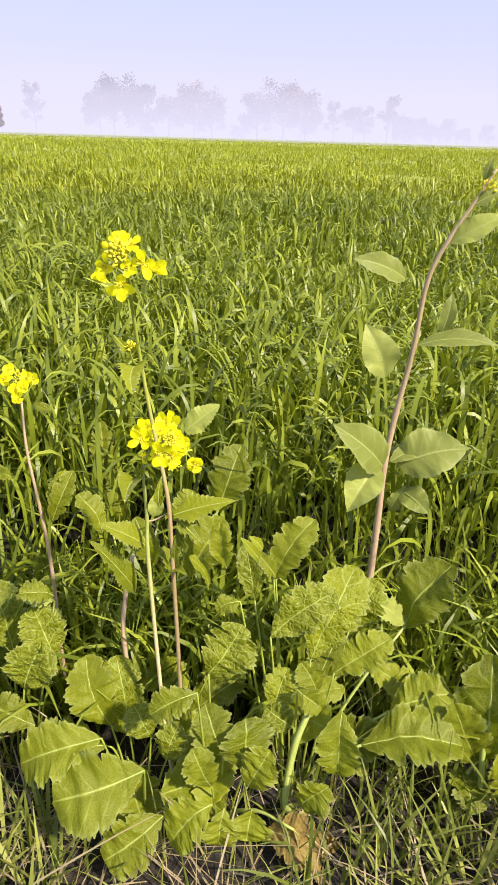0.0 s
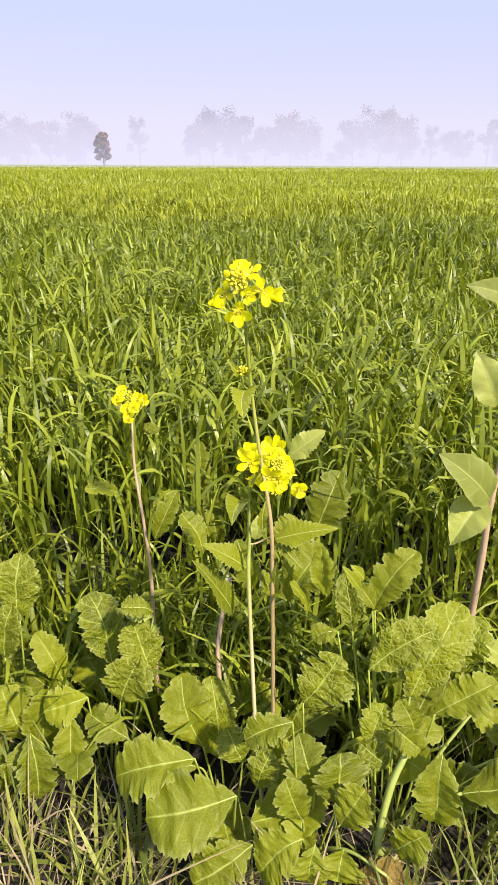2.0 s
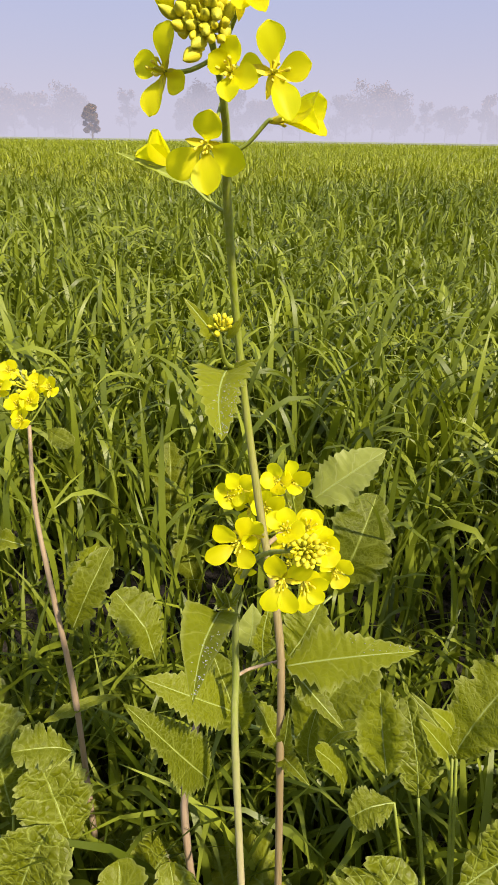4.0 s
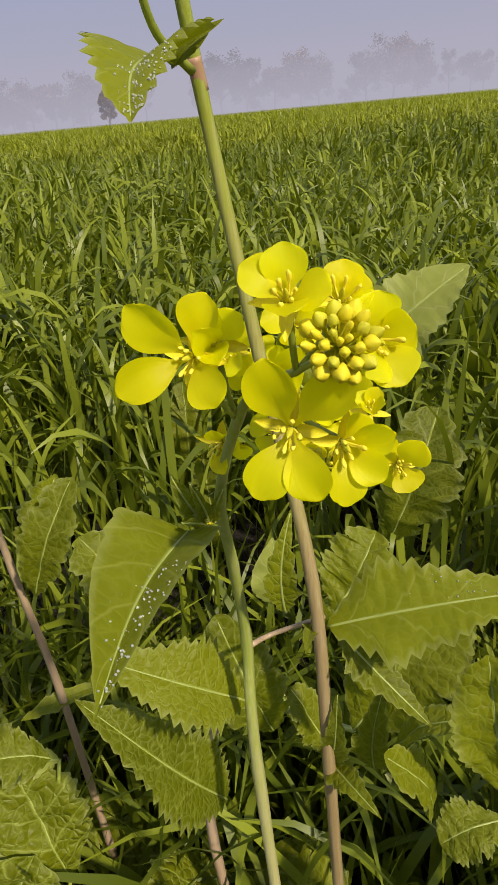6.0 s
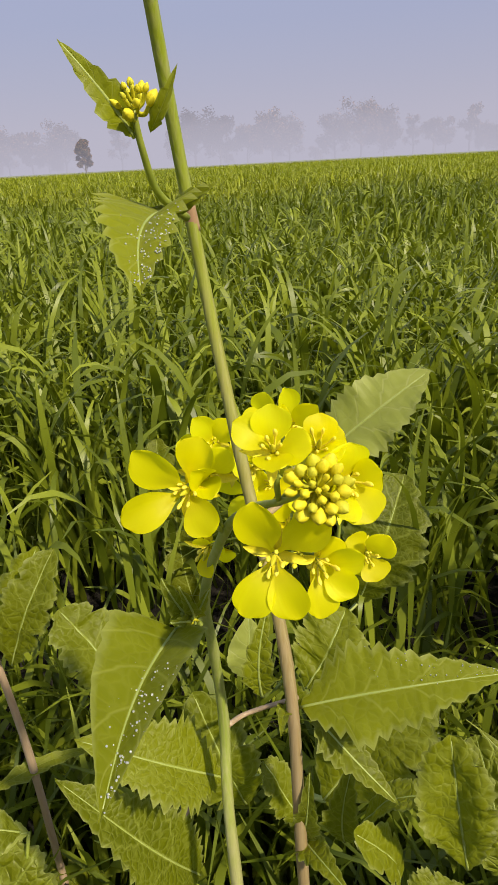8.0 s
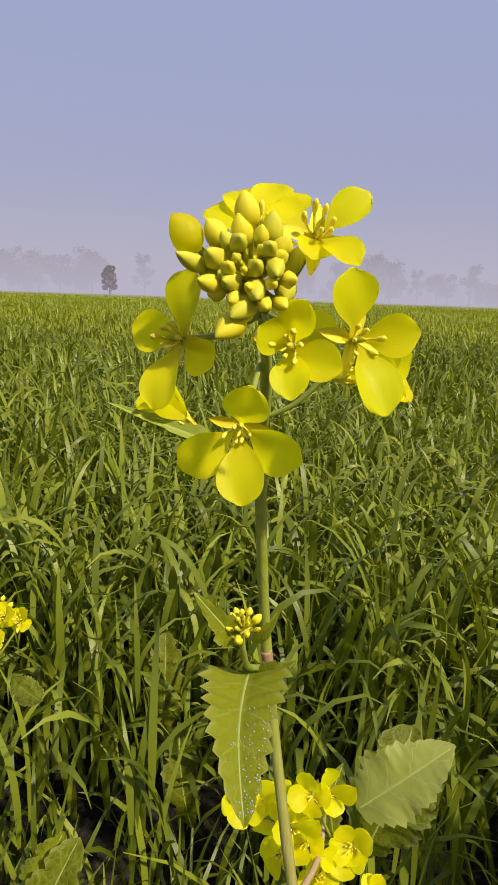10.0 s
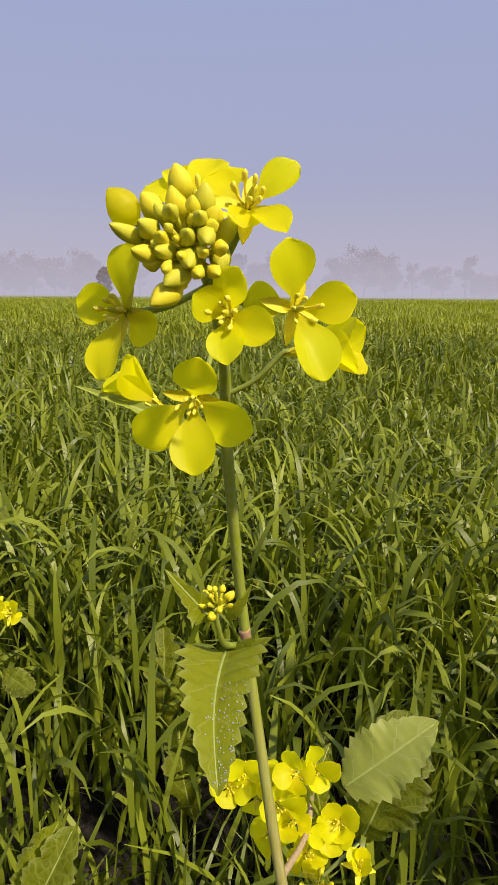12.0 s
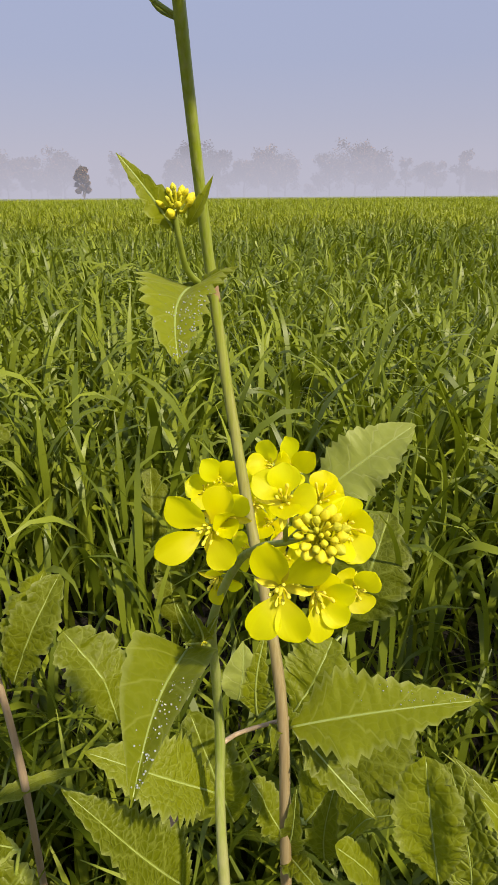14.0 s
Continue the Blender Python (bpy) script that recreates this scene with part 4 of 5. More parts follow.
leaf(tall, (0.0292, 0.55, 0.3233), (0.0081, 0.54, 0.3588), 0.0122, "serrate", (-0.1828, -0.435, 0.8817), seed=26, material=M_SMOOTH, teeth=7)
leaf(tall, (0.0326, 0.56, 0.3295), (0.0172, 0.555, 0.35), 0.0110, "serrate", (-0.1923, -0.4518, 0.8712), seed=27, material=M_SMOOTH, teeth=7)
part("branch", tube("branch", [(-0.0747, 0.562, 0.4401), (-0.0663, 0.585, 0.4367), (-0.0642, 0.6, 0.4414)], 0.0014, 0.0009, M_STEMC, 8, 5), tall)
leaf(tall, (-0.0517, 0.6, 0.4473), (-0.0150, 0.606, 0.4756), 0.0265, "serrate", (-0.0588, -0.6657, 0.7439), seed=22, teeth=12, fold=0.08, arch=0.06, material=M_PALE)
leaf(tall, (-0.0654, 0.602, 0.4238), (-0.0571, 0.615, 0.4556), 0.0134, "serrate", (-0.0067, -0.6323, 0.7747), seed=23, teeth=8)
leaf(tall, (-0.0744, 0.6, 0.4489), (-0.0748, 0.6, 0.4653), 0.0070, "lance", (0.0315, -0.6492, 0.76), seed=24, teeth=5, rib=False)
flower(tall, (-0.0959, 0.5877, 0.453), (-0.0596, 0.6, 0.4305), [(-0.0932, 0.5888, 0.4613), (-0.0878, 0.5848, 0.4529), (-0.0979, 0.5828, 0.448), (-0.1032, 0.5859, 0.4571)], (0.2838, -0.8, 0.5), 0.0095, 30)
flower(tall, (-0.0908, 0.5888, 0.4566), (-0.0596, 0.6, 0.4305), [(-0.0853, 0.591, 0.4483), (-0.0969, 0.59, 0.4483), (-0.0957, 0.5838, 0.4669), (-0.0848, 0.5867, 0.4653)], (0.1516, -0.8, 0.5), 0.0095, 31)
flower(tall, (-0.0788, 0.5957, 0.4507), (-0.0596, 0.6, 0.4305), [(-0.0719, 0.599, 0.4537), (-0.0739, 0.5883, 0.449), (-0.0852, 0.5887, 0.4508), (-0.0835, 0.5977, 0.457)], (0.1697, -0.8, 0.5), 0.0098, 32)
flower(tall, (-0.0713, 0.5796, 0.4684), (-0.0596, 0.6, 0.4305), [(-0.07, 0.5781, 0.4608), (-0.0787, 0.576, 0.4694), (-0.0726, 0.5788, 0.4778), (-0.0638, 0.5791, 0.4708)], (-0.4868, -0.8, 0.5), 0.0090, 33)
flower(tall, (-0.0628, 0.5876, 0.464), (-0.0596, 0.6, 0.4305), [(-0.0614, 0.5809, 0.4605), (-0.0705, 0.5844, 0.4645), (-0.0644, 0.5815, 0.4777), (-0.0554, 0.5804, 0.4719)], (0.418, -0.8, 0.5), 0.0093, 34)
flower(tall, (-0.081, 0.6001, 0.421), (-0.0596, 0.6, 0.4305), [(-0.0885, 0.601, 0.4253), (-0.0764, 0.6017, 0.4287), (-0.0738, 0.6034, 0.4126), (-0.0859, 0.601, 0.4107)], (-0.471, -0.8, 0.5), 0.0102, 35)
flower(tall, (-0.056, 0.5939, 0.4294), (-0.0596, 0.6, 0.4305), [(-0.0559, 0.5958, 0.4378), (-0.0478, 0.5917, 0.4319), (-0.0561, 0.589, 0.424), (-0.0643, 0.5859, 0.4365)], (-0.0297, -0.8, 0.5), 0.0098, 36)
flower(tall, (-0.0722, 0.5868, 0.4413), (-0.0596, 0.6, 0.4305), [(-0.0746, 0.5806, 0.4377), (-0.0798, 0.5866, 0.4442), (-0.0693, 0.5796, 0.4568), (-0.0645, 0.5852, 0.44)], (-0.442, -0.8, 0.5), 0.0095, 37)
flower(tall, (-0.0756, 0.5839, 0.4502), (-0.0596, 0.6, 0.4305), [(-0.0739, 0.5875, 0.4377), (-0.0828, 0.5775, 0.4532), (-0.0775, 0.5844, 0.4588), (-0.0677, 0.577, 0.459)], (0.4991, -0.8, 0.5), 0.0093, 38)
flower(tall, (-0.0649, 0.5901, 0.4223), (-0.0596, 0.6, 0.4305), [(-0.0725, 0.5865, 0.4213), (-0.068, 0.5837, 0.4374), (-0.0572, 0.5925, 0.4244), (-0.0617, 0.5821, 0.4212)], (0.3983, -0.8, 0.5), 0.0098, 39)
flower(tall, (-0.0859, 0.5978, 0.4413), (-0.0596, 0.6, 0.4305), [(-0.0938, 0.5949, 0.4458), (-0.0835, 0.5967, 0.452), (-0.0773, 0.5922, 0.4441), (-0.0884, 0.5995, 0.4296)], (0.1535, -0.8, 0.5), 0.0099, 40)
flower(tall, (-0.054, 0.5921, 0.4369), (-0.0596, 0.6, 0.4305), [(-0.0613, 0.5908, 0.4332), (-0.0576, 0.5952, 0.4428), (-0.0469, 0.5897, 0.4439), (-0.0502, 0.5902, 0.43)], (-0.3153, -0.8, 0.5), 0.0097, 41)
buds(tall, (-0.0611, 0.575, 0.4215), (0, -0.8, 0.6), 16, 0.006, 0.0024, 6)


# ---- lower mustard plant ----
lower = thing("mustard_plant", (-0.06, 0.5, 0), "lower mustard plant with a full yellow flower head, green stem", "plant", "wild mustard at the field edge")
part("stem", tube("stem", [(-0.058, 0.5, 0), (-0.071, 0.505, 0.123), (-0.0843, 0.53, 0.3216), (-0.086, 0.541, 0.3751), (-0.0854, 0.532, 0.4143), (-0.0838, 0.52, 0.4432), (-0.0753, 0.508, 0.4696), (-0.0681, 0.5, 0.4804), (-0.0619, 0.496, 0.4843), (-0.0563, 0.49, 0.4895)], 0.0024, 0.0005, M_STEMB, 10, 6, 0.12), lower, None, "")
flower(lower, (-0.0793, 0.49, 0.4893), (-0.0753, 0.508, 0.4696), [(-0.0866, 0.486, 0.4985), (-0.0902, 0.485, 0.4854), (-0.0743, 0.486, 0.4828), (-0.0762, 0.493, 0.4991)], (-0.15, -0.95, 0.2), 0.0075, 41)
flower(lower, (-0.0759, 0.496, 0.4896), (-0.0753, 0.508, 0.4696), [(-0.0772, 0.494, 0.4968), (-0.0715, 0.497, 0.4945), (-0.0742, 0.489, 0.4896), (-0.0763, 0.489, 0.4932)], (0.1, -0.9, 0.3), 0.0057, 42)
flower(lower, (-0.0627, 0.485, 0.4778), (-0.0681, 0.5, 0.4804), [(-0.0661, 0.481, 0.4909), (-0.0531, 0.481, 0.4892), (-0.0681, 0.481, 0.4681), (-0.058, 0.481, 0.4677)], (-0.05, -0.95, 0.1), 0.0078, 43)
flower(lower, (-0.0535, 0.494, 0.4704), (-0.0681, 0.5, 0.4804), [(-0.0456, 0.493, 0.4732), (-0.0534, 0.49, 0.461), (-0.0471, 0.492, 0.4651), (-0.0492, 0.497, 0.4744)], (0.3, -0.9, 0.05), 0.0069, 44)
flower(lower, (-0.0621, 0.487, 0.5), (-0.0619, 0.496, 0.4843), [(-0.0624, 0.489, 0.5068), (-0.0684, 0.488, 0.5045), (-0.0559, 0.484, 0.5016), (-0.0616, 0.48, 0.4997)], (0, -0.7, 0.6), 0.0068, 45)
flower(lower, (-0.054, 0.493, 0.4982), (-0.0619, 0.496, 0.4843), [(-0.0536, 0.496, 0.5026), (-0.0501, 0.495, 0.4999), (-0.0567, 0.496, 0.4994), (-0.0509, 0.489, 0.4972)], (0.1, -0.7, 0.7), 0.0068, 46)
flower(lower, (-0.0482, 0.49, 0.4909), (-0.0563, 0.49, 0.4895), [(-0.049, 0.491, 0.4984), (-0.043, 0.491, 0.4928), (-0.0445, 0.487, 0.4856), (-0.0504, 0.484, 0.4886)], (0.35, -0.9, 0.15), 0.0082, 47)
flower(lower, (-0.0817, 0.515, 0.4587), (-0.0753, 0.508, 0.4696), [(-0.0829, 0.515, 0.4633), (-0.0774, 0.515, 0.4614), (-0.0805, 0.511, 0.4555), (-0.0748, 0.518, 0.456)], (-0.1, -0.9, -0.2), 0.0049, 48)
buds(lower, (-0.054, 0.482, 0.4945), (0.08, -0.85, 0.5), 26, 0.0044, 0.0027, 9)
flower(lower, (-0.0386, 0.56, 0.4294), (-0.0489, 0.57, 0.4145), [(-0.0449, 0.562, 0.4345), (-0.0327, 0.558, 0.4371), (-0.0351, 0.556, 0.4234), (-0.0443, 0.562, 0.422)], (0.2, -0.9, 0.3), 0.0104, 49)
flower(lower, (-0.0469, 0.565, 0.4459), (-0.0489, 0.57, 0.4145), [(-0.0506, 0.568, 0.4498), (-0.0455, 0.567, 0.4513), (-0.0439, 0.562, 0.4488), (-0.0488, 0.562, 0.4472)], (0.1, -0.6, 0.8), 0.0056, 50)
leaf(lower, (-0.0894, 0.51, 0.4407), (-0.09, 0.455, 0.4467), 0.0265, "ovate", (0.2343, -0.6373, 0.7342), seed=51, narrow=0.62, material=M_SMOOTH, arch=0.03, fold=0.16, wave=0.03, teeth=9, drops=90, drop=0.00028)
part("petiole", tube("petiole", [(-0.0856, 0.52, 0.4354), (-0.0877, 0.515, 0.4377), (-0.0898, 0.51, 0.44)], 0.0008, 0.0007, M_STEMB, 7, 4), lower)
for tip, wide, seed in (((-0.0925, 0.512, 0.455), 0.0062, 52), ((-0.0872, 0.508, 0.4554), 0.0040, 64), ((-0.0812, 0.514, 0.4503), 0.0036, 65), ((-0.0895, 0.505, 0.4468), 0.0044, 66)):
    leaf(lower, (-0.0866, 0.517, 0.4376), tip, wide, "jagged", (0.15, -0.75, 0.6), seed=seed, teeth=6, wave=0.2)
buds(lower, (-0.0868, 0.511, 0.4430), (-0.1, -0.8, 0.6), 9, 0.0030, 0.0015, 12, 0.9, (3, 3))
leaf(lower, (-0.0715, 0.531, 0.3981), (-0.0691, 0.535, 0.4308), 0.0105, "lance", (0, -0.9, 0.4), seed=67, teeth=6, material=M_VEINED)
part("petiole", tube("petiole", [(-0.0845, 0.541, 0.3751), (-0.0788, 0.55, 0.3713), (-0.0615, 0.545, 0.3842)], 0.0010, 0.0008, M_STEMC, 7, 4), lower)
leaf(lower, (-0.0896, 0.548, 0.3411), (-0.1324, 0.53, 0.3796), 0.0294, "jagged", (0.1297, -0.4057, 0.9047), seed=53, material=M_VEINED, teeth=17, wave=0.07)
leaf(lower, (-0.1036, 0.552, 0.278), (-0.1431, 0.53, 0.3583), 0.0338, "jagged", (0.138, -0.3564, 0.9241), seed=54, material=M_VEINED, teeth=19, wave=0.05)
leaf(lower, (-0.1452, 0.6, 0.3204), (-0.1718, 0.61, 0.3652), 0.0315, "oval", (0.2359, -0.5479, 0.8026), seed=55, teeth=13)
leaf(lower, (-0.06, 0.585, 0.3486), (-0.043, 0.6, 0.3771), 0.0300, "oval", (-0.0411, -0.6162, 0.7865), seed=56, teeth=13, wave=0.07)
leaf(lower, (-0.0845, 0.585, 0.3532), (-0.0831, 0.59, 0.381), 0.0172, "ellipse", (0.0831, -0.6617, 0.7451), seed=57, teeth=8, material=M_PALE)
leaf(lower, (-0.0853, 0.57, 0.2981), (-0.0994, 0.56, 0.3648), 0.0262, "oval", (0.0799, -0.4361, 0.8963), seed=58, teeth=11)
leaf(lower, (-0.0055, 0.53, 0.3264), (-0.0127, 0.54, 0.3769), 0.0241, "oval", (-0.1404, -0.5012, 0.8539), seed=59, teeth=13, wave=0.13)
leaf(lower, (-0.0447, 0.56, 0.2925), (-0.0401, 0.56, 0.3419), 0.0165, "lance", (-0.0261, -0.3687, 0.9292), seed=60, teeth=8)
leaf(lower, (-0.0381, 0.56, 0.3037), (-0.0108, 0.55, 0.3362), 0.0137, "oval", (-0.0552, -0.3276, 0.9432), seed=61, teeth=8)
leaf(lower, (-0.0254, 0.55, 0.282), (-0.0387, 0.53, 0.3405), 0.0176, "oval", (-0.0465, -0.3344, 0.9413), seed=62, teeth=8)
leaf(lower, (-0.0649, 0.57, 0.2903), (-0.0778, 0.57, 0.3228), 0.0175, "oval", (0.0331, -0.4418, 0.8965), seed=63, teeth=8)


# ---- mustard plant set back, leaning ----
leaning = thing("mustard_plant", (-0.226, 0.65, 0), "slender leaning mustard plant with a small yellow flower head", "plant", "wild mustard at the field edge")
part("stem", tube("stem", [(-0.226, 0.65, 0), (-0.2232, 0.642, 0.0778), (-0.2187, 0.632, 0.2449), (-0.221, 0.627, 0.332), (-0.232, 0.64, 0.4014), (-0.2379, 0.66, 0.4532)], 0.0028, 0.0012, M_STEMC, 10, 6, 0.12), leaning, None, "")
flower(leaning, (-0.253, 0.66, 0.4794), (-0.2379, 0.66, 0.4532), [(-0.258, 0.6552, 0.4799), (-0.253, 0.6596, 0.4866), (-0.2443, 0.6549, 0.4826), (-0.2521, 0.6577, 0.4732)], (0.4703, -0.8, 0.6), 0.0081, 60)
flower(leaning, (-0.2423, 0.655, 0.4697), (-0.2379, 0.66, 0.4532), [(-0.2418, 0.653, 0.4632), (-0.2468, 0.6489, 0.471), (-0.2428, 0.6569, 0.4762), (-0.2336, 0.6498, 0.4726)], (0.0523, -0.8, 0.6), 0.0081, 61)
flower(leaning, (-0.2306, 0.662, 0.4818), (-0.2379, 0.66, 0.4532), [(-0.2216, 0.6547, 0.4875), (-0.2289, 0.6627, 0.475), (-0.2364, 0.6598, 0.4796), (-0.2337, 0.6653, 0.4872)], (-0.0931, -0.8, 0.6), 0.0081, 62)
flower(leaning, (-0.2239, 0.665, 0.4783), (-0.2379, 0.66, 0.4532), [(-0.2302, 0.6677, 0.4811), (-0.2187, 0.6625, 0.4854), (-0.2187, 0.6655, 0.4744), (-0.2294, 0.6682, 0.4708)], (0.0206, -0.8, 0.6), 0.0081, 63)
flower(leaning, (-0.2387, 0.65, 0.4618), (-0.2379, 0.66, 0.4532), [(-0.231, 0.6436, 0.4696), (-0.234, 0.6487, 0.4573), (-0.2432, 0.6478, 0.4573), (-0.2442, 0.6535, 0.4653)], (-0.1196, -0.8, 0.6), 0.0080, 64)
flower(leaning, (-0.2491, 0.665, 0.4889), (-0.2379, 0.66, 0.4532), [(-0.245, 0.6684, 0.4841), (-0.2511, 0.6588, 0.4848), (-0.2548, 0.6659, 0.4921), (-0.2456, 0.6671, 0.4944)], (0.2471, -0.8, 0.6), 0.0081, 65)
flower(leaning, (-0.2316, 0.652, 0.4743), (-0.2379, 0.66, 0.4532), [(-0.2248, 0.6507, 0.4783), (-0.2284, 0.6497, 0.4689), (-0.2373, 0.6503, 0.4714), (-0.2344, 0.6532, 0.4801)], (0.4886, -0.8, 0.6), 0.0080, 66)
buds(leaning, (-0.2391, 0.665, 0.4858), (0, -0.4, 0.9), 14, 0.0075, 0.0028, 15)
leaf(leaning, (-0.2076, 0.62, 0.3218), (-0.1803, 0.63, 0.3823), 0.0247, "oval", (0.3035, -0.5677, 0.7652), seed=70, teeth=11)
leaf(leaning, (-0.2059, 0.63, 0.3304), (-0.1911, 0.63, 0.3817), 0.0219, "oval", (0.2117, -0.6718, 0.7098), seed=71, teeth=8)
leaf(leaning, (-0.221, 0.65, 0.4555), (-0.2016, 0.64, 0.45), 0.0124, "oval", (0.2047, -0.6248, 0.7535), seed=72, teeth=8, rib=False)
leaf(leaning, (-0.2602, 0.67, 0.3503), (-0.2935, 0.64, 0.3746), 0.0191, "oval", (0.2686, -0.6377, 0.722), seed=73, teeth=8)
leaf(leaning, (-0.206, 0.59, 0.2404), (-0.2386, 0.57, 0.256), 0.0290, "oval", (0.1864, -0.4864, 0.8536), seed=74, teeth=9)
leaf(leaning, (-0.2406, 0.62, 0.2276), (-0.1888, 0.66, 0.2206), 0.0115, "lance", (0.1516, -0.5036, 0.8505), seed=75, teeth=6, rib=False)


# ---- tall leafy mustard plant beside them ----
leafy = thing("mustard_plant", (0.17, 0.71, 0), "tall leafy mustard plant with a bare brown stem, budding", "plant", "wild mustard at the field edge")
part("stem", tube("stem", [(0.165, 0.71, 0), (0.1957, 0.735, 0.109), (0.2001, 0.74, 0.2479), (0.2004, 0.745, 0.3335), (0.2081, 0.75, 0.413), (0.2185, 0.75, 0.496), (0.2238, 0.75, 0.5786), (0.2413, 0.75, 0.6269), (0.2634, 0.75, 0.6669), (0.282, 0.75, 0.7022)], 0.0055, 0.0014, M_STEMC, 10, 6, 0.12), leafy, None, "")
leaf(leafy, (0.1968, 0.748, 0.5816), (0.1302, 0.73, 0.6085), 0.0311, "ellipse", (-0.1793, -0.8105, 0.5577), seed=81, teeth=9, material=M_DULL)
leaf(leafy, (0.2418, 0.75, 0.6238), (0.2967, 0.74, 0.6568), 0.0280, "ellipse", (-0.2911, -0.8053, 0.5165), seed=82, teeth=9, material=M_PALE)
leaf(leafy, (0.1897, 0.752, 0.4595), (0.1586, 0.76, 0.5245), 0.0449, "ellipse", (-0.2006, -0.8708, 0.4489), seed=83, teeth=9, material=M_PALE)
leaf(leafy, (0.1973, 0.74, 0.3377), (0.1211, 0.71, 0.4113), 0.0562, "ellipse", (-0.1504, -0.6848, 0.713), seed=84, teeth=9, material=M_DULL)
leaf(leafy, (0.1896, 0.74, 0.3401), (0.1458, 0.7, 0.2941), 0.0488, "ellipse", (-0.1795, -0.7707, 0.6115), seed=85, teeth=9, material=M_PALE, fold=0.3)
leaf(leafy, (0.2202, 0.75, 0.3355), (0.3052, 0.74, 0.3673), 0.0688, "ellipse", (-0.2462, -0.6982, 0.6722), seed=86, teeth=11, material=M_DULL)
leaf(leafy, (0.2081, 0.75, 0.3412), (0.2693, 0.76, 0.3569), 0.0272, "ellipse", (-0.1793, -0.567, 0.804), seed=87, teeth=9, material=M_DULL)
leaf(leafy, (0.2306, 0.75, 0.2966), (0.2587, 0.71, 0.2858), 0.0364, "ellipse", (-0.2107, -0.6286, 0.7487), seed=88, teeth=9, material=M_DULL)
leaf(leafy, (0.2219, 0.75, 0.5018), (0.3118, 0.72, 0.5108), 0.0259, "ellipse", (-0.1878, -0.5173, 0.835), seed=89, teeth=9, material=M_DULL)
leaf(leafy, (0.2501, 0.75, 0.5181), (0.258, 0.76, 0.5641), 0.0191, "ellipse", (-0.2693, -0.8003, 0.5358), seed=90, teeth=7, material=M_DULL)
leaf(leafy, (0.2145, 0.74, 0.2709), (0.2325, 0.74, 0.3111), 0.0230, "lance", (-0.2032, -0.6727, 0.7115), seed=91, teeth=6, material=M_DULL)
leaf(leafy, (0.2705, 0.75, 0.6904), (0.2762, 0.75, 0.7161), 0.0136, "lance", (-0.3156, -0.8659, 0.388), seed=92, teeth=6, material=M_DULL)
leaf(leafy, (0.2608, 0.75, 0.6639), (0.2979, 0.75, 0.6854), 0.0163, "lance", (-0.3174, -0.8522, 0.4159), seed=93, teeth=6, material=M_DULL)
buds(leafy, (0.279, 0.75, 0.6918), (0.3, -0.4, 0.9), 18, 0.010, 0.003, 18)


# ---- basal leaves: young mustard plants round the stems ----
def basal(plant, foot, base, tip, width, kind, material, seed):
    """A leaf of a rosette on its own channelled petiole."""
    up = (-0.8 * base[0], -0.62, 0.78)
    leaf(plant, base, tip, width, kind, up, wave=0.11, seed=seed, material=material)
    foot, base = Vector(foot), Vector(base)
    start = foot.lerp(Vector((base.x, base.y, 0)), 0.35)
    part("petiole", tube("petiole", [start, start.lerp(base, 0.6) + Vector((0, 0, 0.006)), base], 0.0018, 0.0010, M_PEDICEL, 7, 4), plant)


rosette_front = thing("mustard_plant", (-0.1, 0.5, 0), "broad toothed mustard leaves spreading low over the soil", "plant", "young mustard rosettes")
basal(rosette_front, (-0.1, 0.5, 0), (-0.1353, 0.52, 0.1116), (-0.1685, 0.55, 0.1837), 0.0563, "oval", M_LEAF, 313)
basal(rosette_front, (-0.1, 0.5, 0), (-0.1179, 0.53, 0.1028), (-0.132, 0.56, 0.1787), 0.0454, "oval", M_PUCKER, 314)
basal(rosette_front, (-0.1, 0.5, 0), (-0.1338, 0.47, 0.1509), (-0.219, 0.455, 0.1315), 0.0600, "round", M_VEINED, 315)
basal(rosette_front, (-0.1, 0.5, 0), (-0.087, 0.45, 0.1281), (-0.1752, 0.42, 0.1237), 0.0740, "round", M_VEINED, 316)
basal(rosette_front, (-0.1, 0.5, 0), (-0.0684, 0.44, 0.07), (-0.1287, 0.41, 0.0474), 0.0570, "round", M_VEINED, 317)
basal(rosette_front, (-0.1, 0.5, 0), (-0.0866, 0.5, 0.1174), (-0.1069, 0.51, 0.1546), 0.0386, "oval", M_PUCKER, 318)
basal(rosette_front, (-0.1, 0.5, 0), (-0.0695, 0.49, 0.0927), (-0.0568, 0.5, 0.1392), 0.0356, "oval", M_PUCKER, 319)
rosette_middle = thing("mustard_plant", (-0.01, 0.49, 0), "mustard rosette with puckered leaves beside the flower stems", "plant", "young mustard rosettes")
basal(rosette_middle, (-0.01, 0.49, 0), (-0.0328, 0.47, 0.2169), (-0.0784, 0.455, 0.1995), 0.0338, "oval", M_LEAF, 320)
basal(rosette_middle, (-0.01, 0.49, 0), (-0.0235, 0.52, 0.1926), (0.0117, 0.54, 0.245), 0.0609, "oval", M_PUCKER, 321)
basal(rosette_middle, (-0.01, 0.49, 0), (-0.0057, 0.48, 0.1097), (-0.0239, 0.5, 0.1657), 0.0499, "oval", M_VEINED, 322)
basal(rosette_middle, (-0.01, 0.49, 0), (0.0207, 0.47, 0.1081), (0.0136, 0.49, 0.1587), 0.0635, "oval", M_LEAF, 323)
basal(rosette_middle, (-0.01, 0.49, 0), (-0.0174, 0.455, 0.0967), (-0.0363, 0.46, 0.1477), 0.0379, "oval", M_VEINED, 324)
